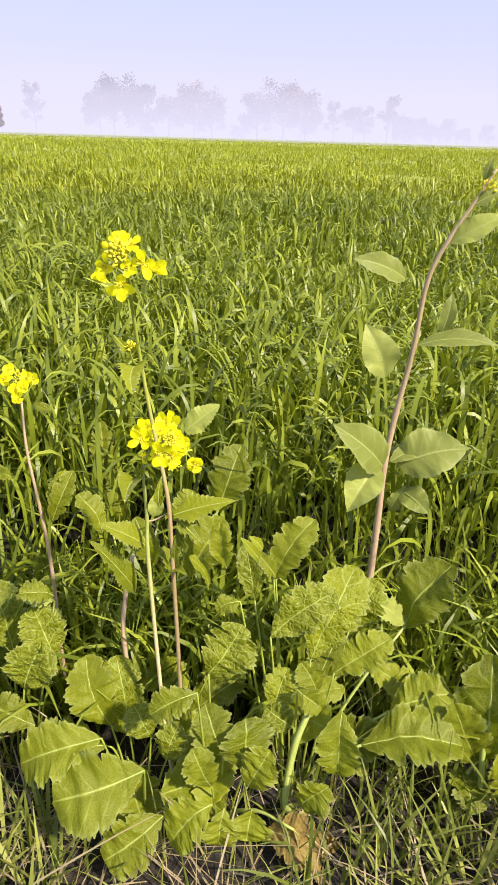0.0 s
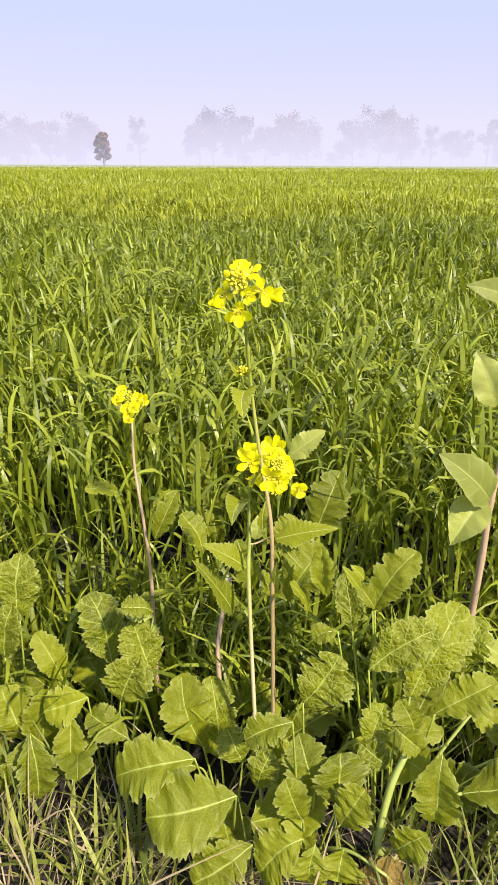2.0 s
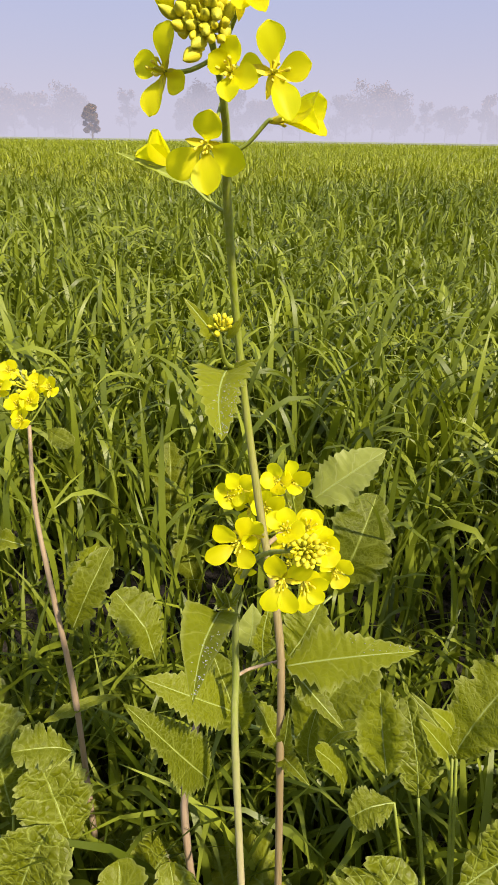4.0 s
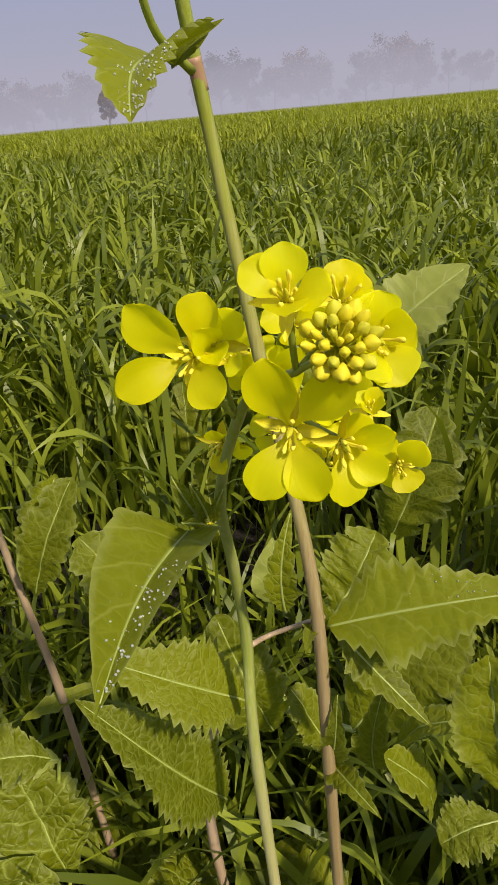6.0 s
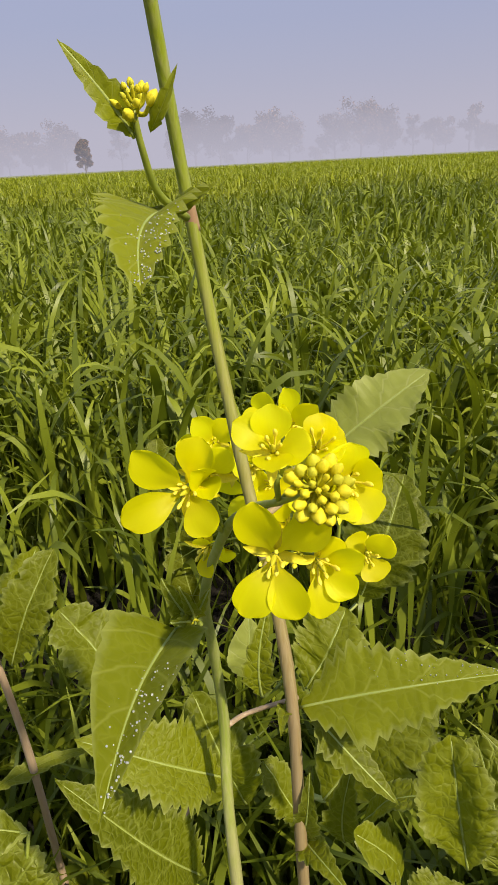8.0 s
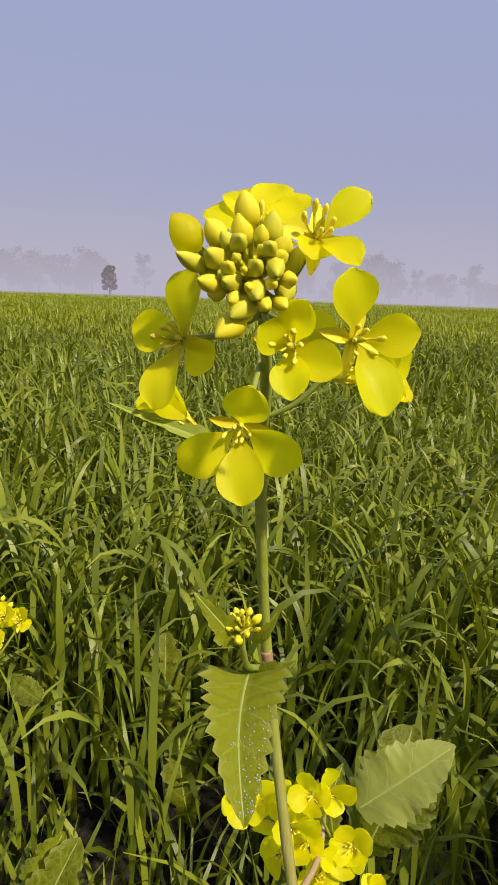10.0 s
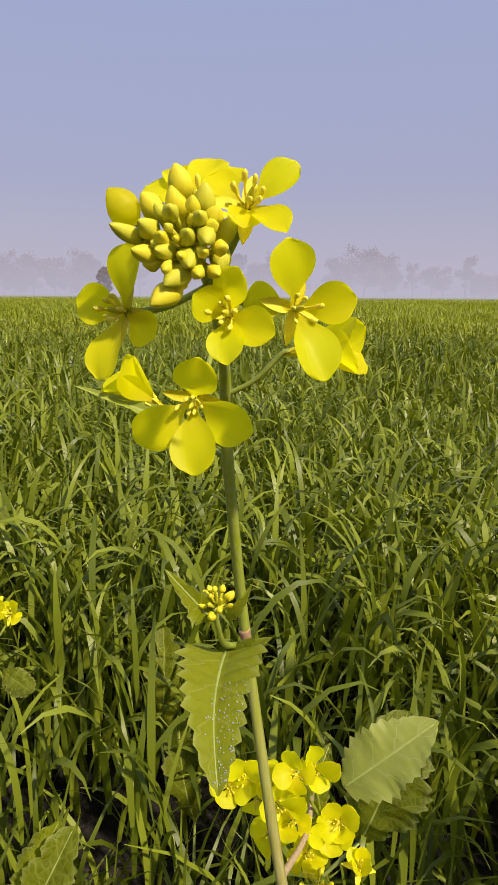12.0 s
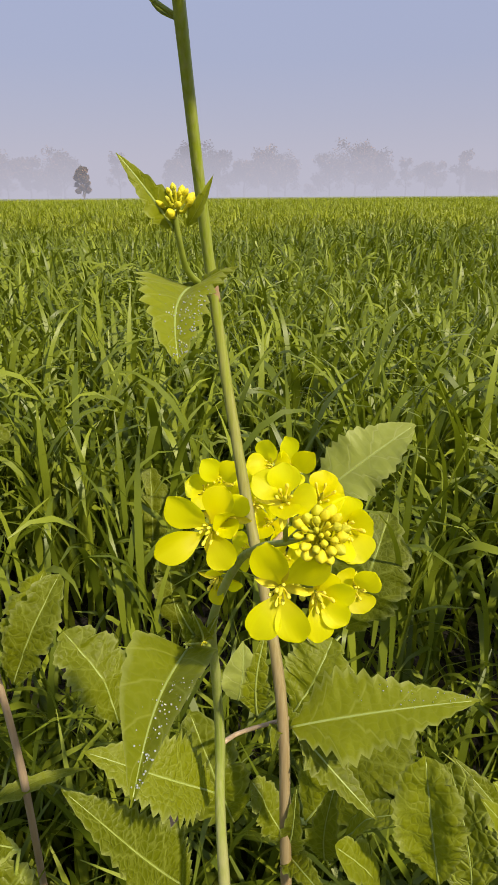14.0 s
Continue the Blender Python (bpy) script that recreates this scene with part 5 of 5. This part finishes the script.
basal(rosette_middle, (-0.01, 0.49, 0), (0.0209, 0.45, 0.1035), (0.0444, 0.455, 0.1499), 0.0423, "oval", M_VEINED, 325)
basal(rosette_middle, (-0.01, 0.49, 0), (-0.0164, 0.44, 0.0893), (-0.0607, 0.42, 0.0562), 0.0522, "oval", M_VEINED, 326)
basal(rosette_middle, (-0.01, 0.49, 0), (-0.0035, 0.435, 0.0894), (-0.0094, 0.42, 0.0503), 0.0411, "oval", M_VEINED, 327)
basal(rosette_middle, (-0.01, 0.49, 0), (0.0262, 0.44, 0.0807), (0.0235, 0.42, 0.057), 0.0528, "oval", M_LEAF, 328)
basal(rosette_middle, (-0.01, 0.49, 0), (-0.0042, 0.5, 0.0906), (-0.0152, 0.51, 0.1208), 0.0316, "oval", M_PUCKER, 329)
leaf(rosette_middle, (0.0426, 0.45, 0.0327), (0.0998, 0.43, 0.0351), 0.0520, "round", (-0.0566, -0.3496, 0.9352), seed=118, material=M_OLD)
leaf(rosette_middle, (0.0723, 0.44, 0.0481), (0.1264, 0.42, -0.0389), 0.0557, "round", (-0.0766, -0.3315, 0.9403), seed=119, material=M_OLD)
part("petiole", tube("petiole", [(-0.01, 0.49, 0), (0.0312, 0.465, 0.0441), (0.0723, 0.44, 0.0481)], 0.0024, 0.0015, M_RIB, 7, 4), rosette_middle)
rosette_right = thing("mustard_plant", (0.08, 0.52, 0), "vigorous mustard rosette with large veined upright leaves", "plant", "young mustard rosettes")
basal(rosette_right, (0.08, 0.52, 0), (0.0434, 0.53, 0.2371), (0.1128, 0.55, 0.2846), 0.0480, "oval", M_PUCKER, 330)
basal(rosette_right, (0.08, 0.52, 0), (0.0894, 0.53, 0.2053), (0.1371, 0.58, 0.2958), 0.0620, "oval", M_PUCKER, 331)
basal(rosette_right, (0.08, 0.52, 0), (0.0495, 0.6, 0.2601), (0.0927, 0.62, 0.3312), 0.0448, "oval", M_VEINED, 332)
basal(rosette_right, (0.08, 0.52, 0), (0.0517, 0.6, 0.2635), (0.0186, 0.61, 0.3043), 0.0203, "lance", M_VEINED, 333)
basal(rosette_right, (0.08, 0.52, 0), (0.027, 0.58, 0.2452), (0.0163, 0.6, 0.3079), 0.0282, "oval", M_PUCKER, 334)
basal(rosette_right, (0.08, 0.52, 0), (0.0102, 0.57, 0.2517), (-0.0167, 0.56, 0.2454), 0.0237, "oval", M_VEINED, 335)
basal(rosette_right, (0.08, 0.52, 0), (0.115, 0.52, 0.1958), (0.1739, 0.53, 0.2385), 0.0410, "oval", M_VEINED, 336)
basal(rosette_right, (0.08, 0.52, 0), (0.1215, 0.49, 0.1716), (0.1183, 0.46, 0.1103), 0.0482, "oval", M_VEINED, 337)
basal(rosette_right, (0.08, 0.52, 0), (0.0493, 0.51, 0.1501), (0.0646, 0.53, 0.1908), 0.0384, "oval", M_PUCKER, 338)
basal(rosette_right, (0.08, 0.52, 0), (0.0979, 0.52, 0.1643), (0.0816, 0.53, 0.2003), 0.0330, "oval", M_VEINED, 339)
basal(rosette_right, (0.08, 0.52, 0), (0.0728, 0.5, 0.1907), (0.1009, 0.49, 0.1741), 0.0302, "oval", M_VEINED, 340)
basal(rosette_right, (0.08, 0.52, 0), (0.0723, 0.5, 0.1333), (0.0411, 0.51, 0.1548), 0.0347, "oval", M_PUCKER, 341)
basal(rosette_right, (0.08, 0.52, 0), (0.0755, 0.44, 0.09), (0.0999, 0.43, 0.1308), 0.0387, "oval", M_VEINED, 342)
basal(rosette_right, (0.08, 0.52, 0), (0.1407, 0.58, 0.2081), (0.1744, 0.6, 0.2588), 0.0452, "oval", M_PUCKER, 343)
leaf(rosette_right, (0.1477, 0.49, 0.1189), (0.2553, 0.485, 0.1394), 0.0681, "oval", (-0.1694, -0.4099, 0.8963), seed=126, teeth=14, wave=0.09)
part("petiole", tube("petiole", [(0.08, 0.52, 0), (0.1138, 0.505, 0.0794), (0.1477, 0.49, 0.1189)], 0.0024, 0.0015, M_RIB, 7, 4), rosette_right)
leaf(rosette_right, (0.2117, 0.6, 0.1898), (0.2559, 0.61, 0.2791), 0.0702, "oval", (-0.2001, -0.5179, 0.8317), seed=128, teeth=13)
part("petiole", tube("petiole", [(0.08, 0.52, 0), (0.1458, 0.56, 0.1149), (0.2117, 0.6, 0.1898)], 0.0024, 0.0015, M_RIB, 7, 4), rosette_right)
leaf(rosette_right, (0.2143, 0.6, 0.196), (0.1553, 0.59, 0.2462), 0.0310, "oval", (-0.1594, -0.5132, 0.8433), seed=129, teeth=9, material=M_PALE)
part("petiole", tube("petiole", [(0.08, 0.52, 0), (0.1472, 0.56, 0.118), (0.2143, 0.6, 0.196)], 0.0024, 0.0015, M_RIB, 7, 4), rosette_right)
leaf(rosette_right, (0.1869, 0.53, 0.1266), (0.2554, 0.53, 0.1543), 0.0601, "oval", (-0.1822, -0.4367, 0.8809), seed=130, teeth=11)
part("petiole", tube("petiole", [(0.08, 0.52, 0), (0.1335, 0.525, 0.0833), (0.1869, 0.53, 0.1266)], 0.0024, 0.0015, M_RIB, 7, 4), rosette_right)
part("stalk", tube("stalk", [(0.08, 0.50, 0), (0.0627, 0.46, 0.0626), (0.0706, 0.475, 0.1303), (0.085, 0.49, 0.1677)], 0.0048, 0.0032, M_RIB, 9, 5, 0.08), rosette_right, None, "thick pale green leaf stalk")
rosette_far_right = thing("mustard_plant", (0.27, 0.5, 0), "mustard leaves on a thick pale stalk above the grass", "plant", "young mustard rosettes")
leaf(rosette_far_right, (0.2963, 0.51, 0.0721), (0.2853, 0.52, 0.2119), 0.0738, "oval", (-0.2371, -0.42, 0.876), seed=141, teeth=11)
part("petiole", tube("petiole", [(0.27, 0.5, 0), (0.2832, 0.505, 0.056), (0.2963, 0.51, 0.0721)], 0.0024, 0.0015, M_RIB, 7, 4), rosette_far_right)
leaf(rosette_far_right, (0.2939, 0.51, 0.0672), (0.2503, 0.51, 0.1672), 0.0521, "oval", (-0.2183, -0.4093, 0.8859), seed=142, teeth=11)
part("petiole", tube("petiole", [(0.27, 0.5, 0), (0.2819, 0.505, 0.0536), (0.2939, 0.51, 0.0672)], 0.0024, 0.0015, M_RIB, 7, 4), rosette_far_right)
leaf(rosette_far_right, (0.325, 0.49, 0.0253), (0.3141, 0.49, 0.1116), 0.0524, "oval", (-0.2431, -0.3728, 0.8955), seed=143, teeth=9)
part("petiole", tube("petiole", [(0.27, 0.5, 0), (0.2975, 0.495, 0.0327), (0.325, 0.49, 0.0253)], 0.0024, 0.0015, M_RIB, 7, 4), rosette_far_right)
part("stem", tube("stem", [(0.27, 0.49, 0), (0.2931, 0.49, 0.045), (0.2897, 0.5, 0.1172), (0.3063, 0.52, 0.1914)], 0.004, 0.003, M_RIB, 8, 5, 0.1), rosette_far_right)
rosette_left = thing("mustard_plant", (-0.27, 0.55, 0), "mustard leaves low among the dry grass", "plant", "young mustard rosettes")
basal(rosette_left, (-0.27, 0.55, 0), (-0.3364, 0.6, 0.1083), (-0.3722, 0.61, 0.1735), 0.0367, "oval", M_VEINED, 302)
basal(rosette_left, (-0.27, 0.55, 0), (-0.2671, 0.6, 0.1448), (-0.3027, 0.63, 0.2271), 0.0581, "oval", M_PUCKER, 303)
basal(rosette_left, (-0.27, 0.55, 0), (-0.2107, 0.58, 0.1502), (-0.2375, 0.6, 0.2189), 0.0522, "oval", M_PUCKER, 304)
basal(rosette_left, (-0.27, 0.55, 0), (-0.2089, 0.6, 0.2253), (-0.2409, 0.59, 0.2358), 0.0214, "oval", M_PALE, 305)
basal(rosette_left, (-0.27, 0.55, 0), (-0.2448, 0.56, 0.1256), (-0.2182, 0.57, 0.1875), 0.0590, "oval", M_PUCKER, 306)
basal(rosette_left, (-0.27, 0.55, 0), (-0.2822, 0.55, 0.1372), (-0.3296, 0.53, 0.1316), 0.0452, "oval", M_LEAF, 307)
basal(rosette_left, (-0.27, 0.55, 0), (-0.296, 0.53, 0.1263), (-0.2926, 0.5, 0.0749), 0.0391, "oval", M_LEAF, 308)
basal(rosette_left, (-0.27, 0.55, 0), (-0.2315, 0.54, 0.0878), (-0.2848, 0.55, 0.1104), 0.0421, "oval", M_LEAF, 309)
basal(rosette_left, (-0.27, 0.55, 0), (-0.3682, 0.54, 0.0825), (-0.392, 0.55, 0.1366), 0.0606, "oval", M_VEINED, 310)
basal(rosette_left, (-0.27, 0.55, 0), (-0.3399, 0.51, 0.113), (-0.3233, 0.48, 0.0434), 0.0458, "oval", M_LEAF, 311)
basal(rosette_left, (-0.27, 0.55, 0), (-0.3523, 0.52, 0.0928), (-0.3554, 0.49, 0.0462), 0.0393, "oval", M_LEAF, 312)
rosette_far_left = thing("mustard_plant", (-0.4, 0.6, 0), "mustard rosette with upright toothed leaves", "plant", "young mustard rosettes")
basal(rosette_far_left, (-0.4, 0.6, 0), (-0.3941, 0.62, 0.1866), (-0.3913, 0.64, 0.2712), 0.0578, "oval", M_PUCKER, 300)
basal(rosette_far_left, (-0.4, 0.6, 0), (-0.4117, 0.6, 0.1381), (-0.3936, 0.61, 0.2141), 0.0495, "oval", M_PUCKER, 301)
leaf(rosette_far_left, (-0.3765, 0.55, 0.0543), (-0.3766, 0.56, 0.1389), 0.0777, "oval", (0.264, -0.4134, 0.8714), seed=163, teeth=11)
part("petiole", tube("petiole", [(-0.4, 0.6, 0), (-0.3883, 0.575, 0.0471), (-0.3765, 0.55, 0.0543)], 0.0024, 0.0015, M_RIB, 7, 4), rosette_far_left)
leaf(rosette_far_left, (-0.3397, 0.54, 0.0417), (-0.3316, 0.55, 0.141), 0.0483, "oval", (0.2369, -0.4118, 0.8799), seed=164, teeth=9)
part("petiole", tube("petiole", [(-0.4, 0.6, 0), (-0.3699, 0.57, 0.0408), (-0.3397, 0.54, 0.0417)], 0.0024, 0.0015, M_RIB, 7, 4), rosette_far_left)
leaf(rosette_far_left, (-0.3458, 0.51, 0.0073), (-0.3329, 0.51, 0.0777), 0.0476, "oval", (0.2328, -0.3743, 0.8976), seed=165, teeth=9)
part("petiole", tube("petiole", [(-0.4, 0.6, 0), (-0.3729, 0.555, 0.0237), (-0.3458, 0.51, 0.0073)], 0.0024, 0.0015, M_RIB, 7, 4), rosette_far_left)
leaf(rosette_far_left, (-0.3911, 0.51, -0.0213), (-0.3918, 0.51, 0.0684), 0.0565, "oval", (0.2618, -0.3615, 0.8948), seed=166, teeth=9)
part("petiole", tube("petiole", [(-0.4, 0.6, 0), (-0.3956, 0.555, 0.0094), (-0.3911, 0.51, -0.0213)], 0.0024, 0.0015, M_RIB, 7, 4), rosette_far_left)
rosette_back = thing("mustard_plant", (-0.16, 0.8, 0), "young mustard plant among the wheat", "plant", "young mustard rosettes")
leaf(rosette_back, (-0.2353, 1, 0.1449), (-0.2379, 1.02, 0.2721), 0.0460, "oval", (0.1902, -0.7993, 0.5701), seed=171, teeth=9)
part("petiole", tube("petiole", [(-0.16, 0.8, 0), (-0.1976, 0.9, 0.0925), (-0.2353, 1, 0.1449)], 0.0024, 0.0015, M_RIB, 7, 4), rosette_back)
leaf(rosette_back, (-0.1803, 0.92, 0.1155), (-0.2018, 0.94, 0.2194), 0.0360, "oval", (0.1648, -0.7654, 0.6221), seed=172, teeth=9)
part("petiole", tube("petiole", [(-0.16, 0.8, 0), (-0.1701, 0.86, 0.0777), (-0.1803, 0.92, 0.1155)], 0.0024, 0.0015, M_RIB, 7, 4), rosette_back)
leaf(rosette_back, (-0.025, 0.8, 0.2255), (0.0124, 0.82, 0.3259), 0.0600, "oval", (0.0244, -0.6156, 0.7877), seed=177, teeth=11)
part("petiole", tube("petiole", [(-0.16, 0.8, 0), (-0.0925, 0.8, 0.1328), (-0.025, 0.8, 0.2255)], 0.0024, 0.0015, M_RIB, 7, 4), rosette_back)
leaf(rosette_back, (-0.0528, 0.6, 0.2635), (-0.0079, 0.62, 0.3289), 0.0526, "oval", (0.0285, -0.5739, 0.8184), seed=178, teeth=11)
part("petiole", tube("petiole", [(-0.16, 0.8, 0), (-0.1064, 0.7, 0.1518), (-0.0528, 0.6, 0.2635)], 0.0024, 0.0015, M_RIB, 7, 4), rosette_back)
part("stem", tube("stem", [(-0.12, 0.60, 0), (-0.1307, 0.6, 0.1597), (-0.1275, 0.61, 0.2212), (-0.1174, 0.62, 0.2759)], 0.0032, 0.0022, M_STEMC, 8, 5, 0.1), rosette_back)

# lower leaves that fill the rosettes
def lower_leaves(plant, x0, y0, count, reach, seed):
    rg = random.Random(seed)
    for k in range(count):
        a = rg.uniform(0, 6.283)
        foot = Vector((x0 + rg.uniform(-0.03, 0.03), y0 + rg.uniform(-0.02, 0.02), 0))
        r = reach * rg.uniform(0.35, 0.8)
        base = foot + Vector((math.cos(a) * r * 0.5, math.sin(a) * r * 0.5, rg.uniform(0.04, 0.10)))
        tip = base + Vector((math.cos(a) * rg.uniform(0.06, 0.11), math.sin(a) * rg.uniform(0.05, 0.09), rg.uniform(-0.03, 0.06)))
        leaf(plant, base, tip, rg.uniform(0.040, 0.062), "oval", (0, -0.5, 0.9), arch=0.12, wave=0.08, seed=seed * 50 + k, material=rg.choice((M_LEAF, M_PUCKER, M_VEINED)))
        part("petiole", tube("petiole", [foot, foot.lerp(base, 0.6) + Vector((0, 0, 0.015)), base], 0.0018, 0.0010, M_PEDICEL, 7, 4), plant)


for plant, x0, y0, count, reach in ((rosette_front, -0.10, 0.55, 5, 0.10), (rosette_middle, -0.01, 0.55, 5, 0.10), (rosette_right, 0.09, 0.57, 6, 0.13), (rosette_far_right, 0.28, 0.56, 4, 0.09), (rosette_left, -0.27, 0.60, 4, 0.12), (rosette_far_left, -0.42, 0.61, 4, 0.11), (rosette_back, -0.13, 0.66, 4, 0.12)):
    lower_leaves(plant, x0, y0, count, reach, int(1000 + x0 * 100))


# ---- grass and straw of the verge ----
def verge(n, x0, x1, y0, y1, lo, hi, wide, lean, material, seed, flat=False):
    rg = np.random.default_rng(seed)
    x, y = rg.uniform(x0, x1, n), rg.uniform(y0, y1, n)
    base = np.stack([x, y, np.zeros(n) if not flat else rg.uniform(0.0, 0.02, n)], 1)
    rise = np.radians(np.clip(rg.normal(lean, 14, n), 2 if flat else 25, 100))
    return blades("grass", base, rg.uniform(0, 6.283, n), rise, np.radians(np.abs(rg.normal(6 if flat else 35, 22, n))), rg.uniform(lo, hi, n), rg.uniform(0.4, 1.0, n) * wide, 5, material, 1.6, rg.normal(0, 0.8, n))


grass = tagged(new("verge_grass", verge(900, 0.06, 0.75, 0.36, 0.66, 0.06, 0.17, 0.0044, 72, M_GRASS, 1)), "fine green and yellowing grass on the field verge", "grass", kind="stuff")
for args in ((260, -0.85, -0.16, 0.30, 0.60, 0.06, 0.16, 0.0052, 66, M_GRASS, 2), (300, -0.9, 0.8, 0.20, 0.84, 0.05, 0.14, 0.0035, 70, M_GRASS, 3), (520, -0.75, 0.06, 0.24, 0.50, 0.04, 0.11, 0.0026, 58, M_TUFT, 31), (260, 0.06, 0.6, 0.24, 0.42, 0.05, 0.12, 0.0028, 62, M_TUFT, 32), (26000, -5.0, 5.0, -2.5, 0.30, 0.05, 0.14, 0.009, 64, M_GRASS, 4), (4000, -5.0, -0.8, 0.25, 0.80, 0.05, 0.16, 0.005, 70, M_GRASS, 8), (4000, 0.75, 5.0, 0.25, 0.80, 0.05, 0.16, 0.005, 70, M_GRASS, 9)):
    part("grass", verge(*args), grass)["kind"] = "stuff"


def tufts(spots, count, seed):
    """Clumps of broad grass, the blades fanning out from one foot."""
    rg = np.random.default_rng(seed)
    at = np.repeat(np.array(spots), count, 0)
    n = len(at)
    base = np.stack([at[:, 0] + rg.normal(0, 0.008, n), at[:, 1] + rg.normal(0, 0.008, n), np.zeros(n)], 1)
    return blades("grass", base, rg.uniform(0, 6.283, n), np.radians(np.clip(rg.normal(62, 14, n), 25, 90)), np.radians(np.abs(rg.normal(18, 14, n))), rg.uniform(0.06, 0.14, n), rg.uniform(0.003, 0.005, n), 5, M_TUFT, 1.6, rg.normal(0, 0.6, n))


TUFTS = [(-0.34, 0.44), (-0.29, 0.47), (-0.25, 0.42), (-0.21, 0.45), (-0.38, 0.49), (-0.30, 0.39), (-0.19, 0.40), (0.17, 0.43), (0.22, 0.46), (0.28, 0.43), (0.33, 0.47), (0.25, 0.40)]
part("grass", tufts(TUFTS, 9, 21), grass)["kind"] = "stuff"
straw = tagged(new("dry_straw", verge(210, -0.85, -0.12, 0.28, 0.60, 0.06, 0.24, 0.003, 14, M_STRAW, 5, True)), "dry straw and dead grass lying on the soil", "straw", kind="stuff")
for args in ((170, -0.1, 0.75, 0.28, 0.62, 0.06, 0.20, 0.0026, 16, M_STRAW, 6, True), (140, -0.9, 0.8, 0.30, 0.62, 0.08, 0.2, 0.002, 62, M_STRAW, 7), (260, -0.6, 0.25, 0.26, 0.46, 0.05, 0.16, 0.0024, 16, M_STRAW, 8, True)):
    part("straw", verge(*args), straw)["kind"] = "stuff"
outer = np.random.default_rng(12)
for n, x0, x1 in ((1000, -0.75, -0.14), (480, -0.14, 0.08), (1000, 0.08, 0.70)):
    at = np.stack([outer.uniform(x0, x1, n), outer.uniform(0.58, 0.86, n), np.zeros(n)], 1)
    fringe = blades("wheat", at, outer.uniform(0, 6.283, n), np.radians(outer.normal(82, 7, n)), np.radians(np.abs(outer.normal(80, 45, n))), outer.uniform(0.10, 0.26, n), outer.uniform(0.0045, 0.0085, n), 6, M_WHEAT, 2.2, outer.normal(0, 0.9, n))
    part("wheat", fringe, wheat_field)["kind"] = "stuff"
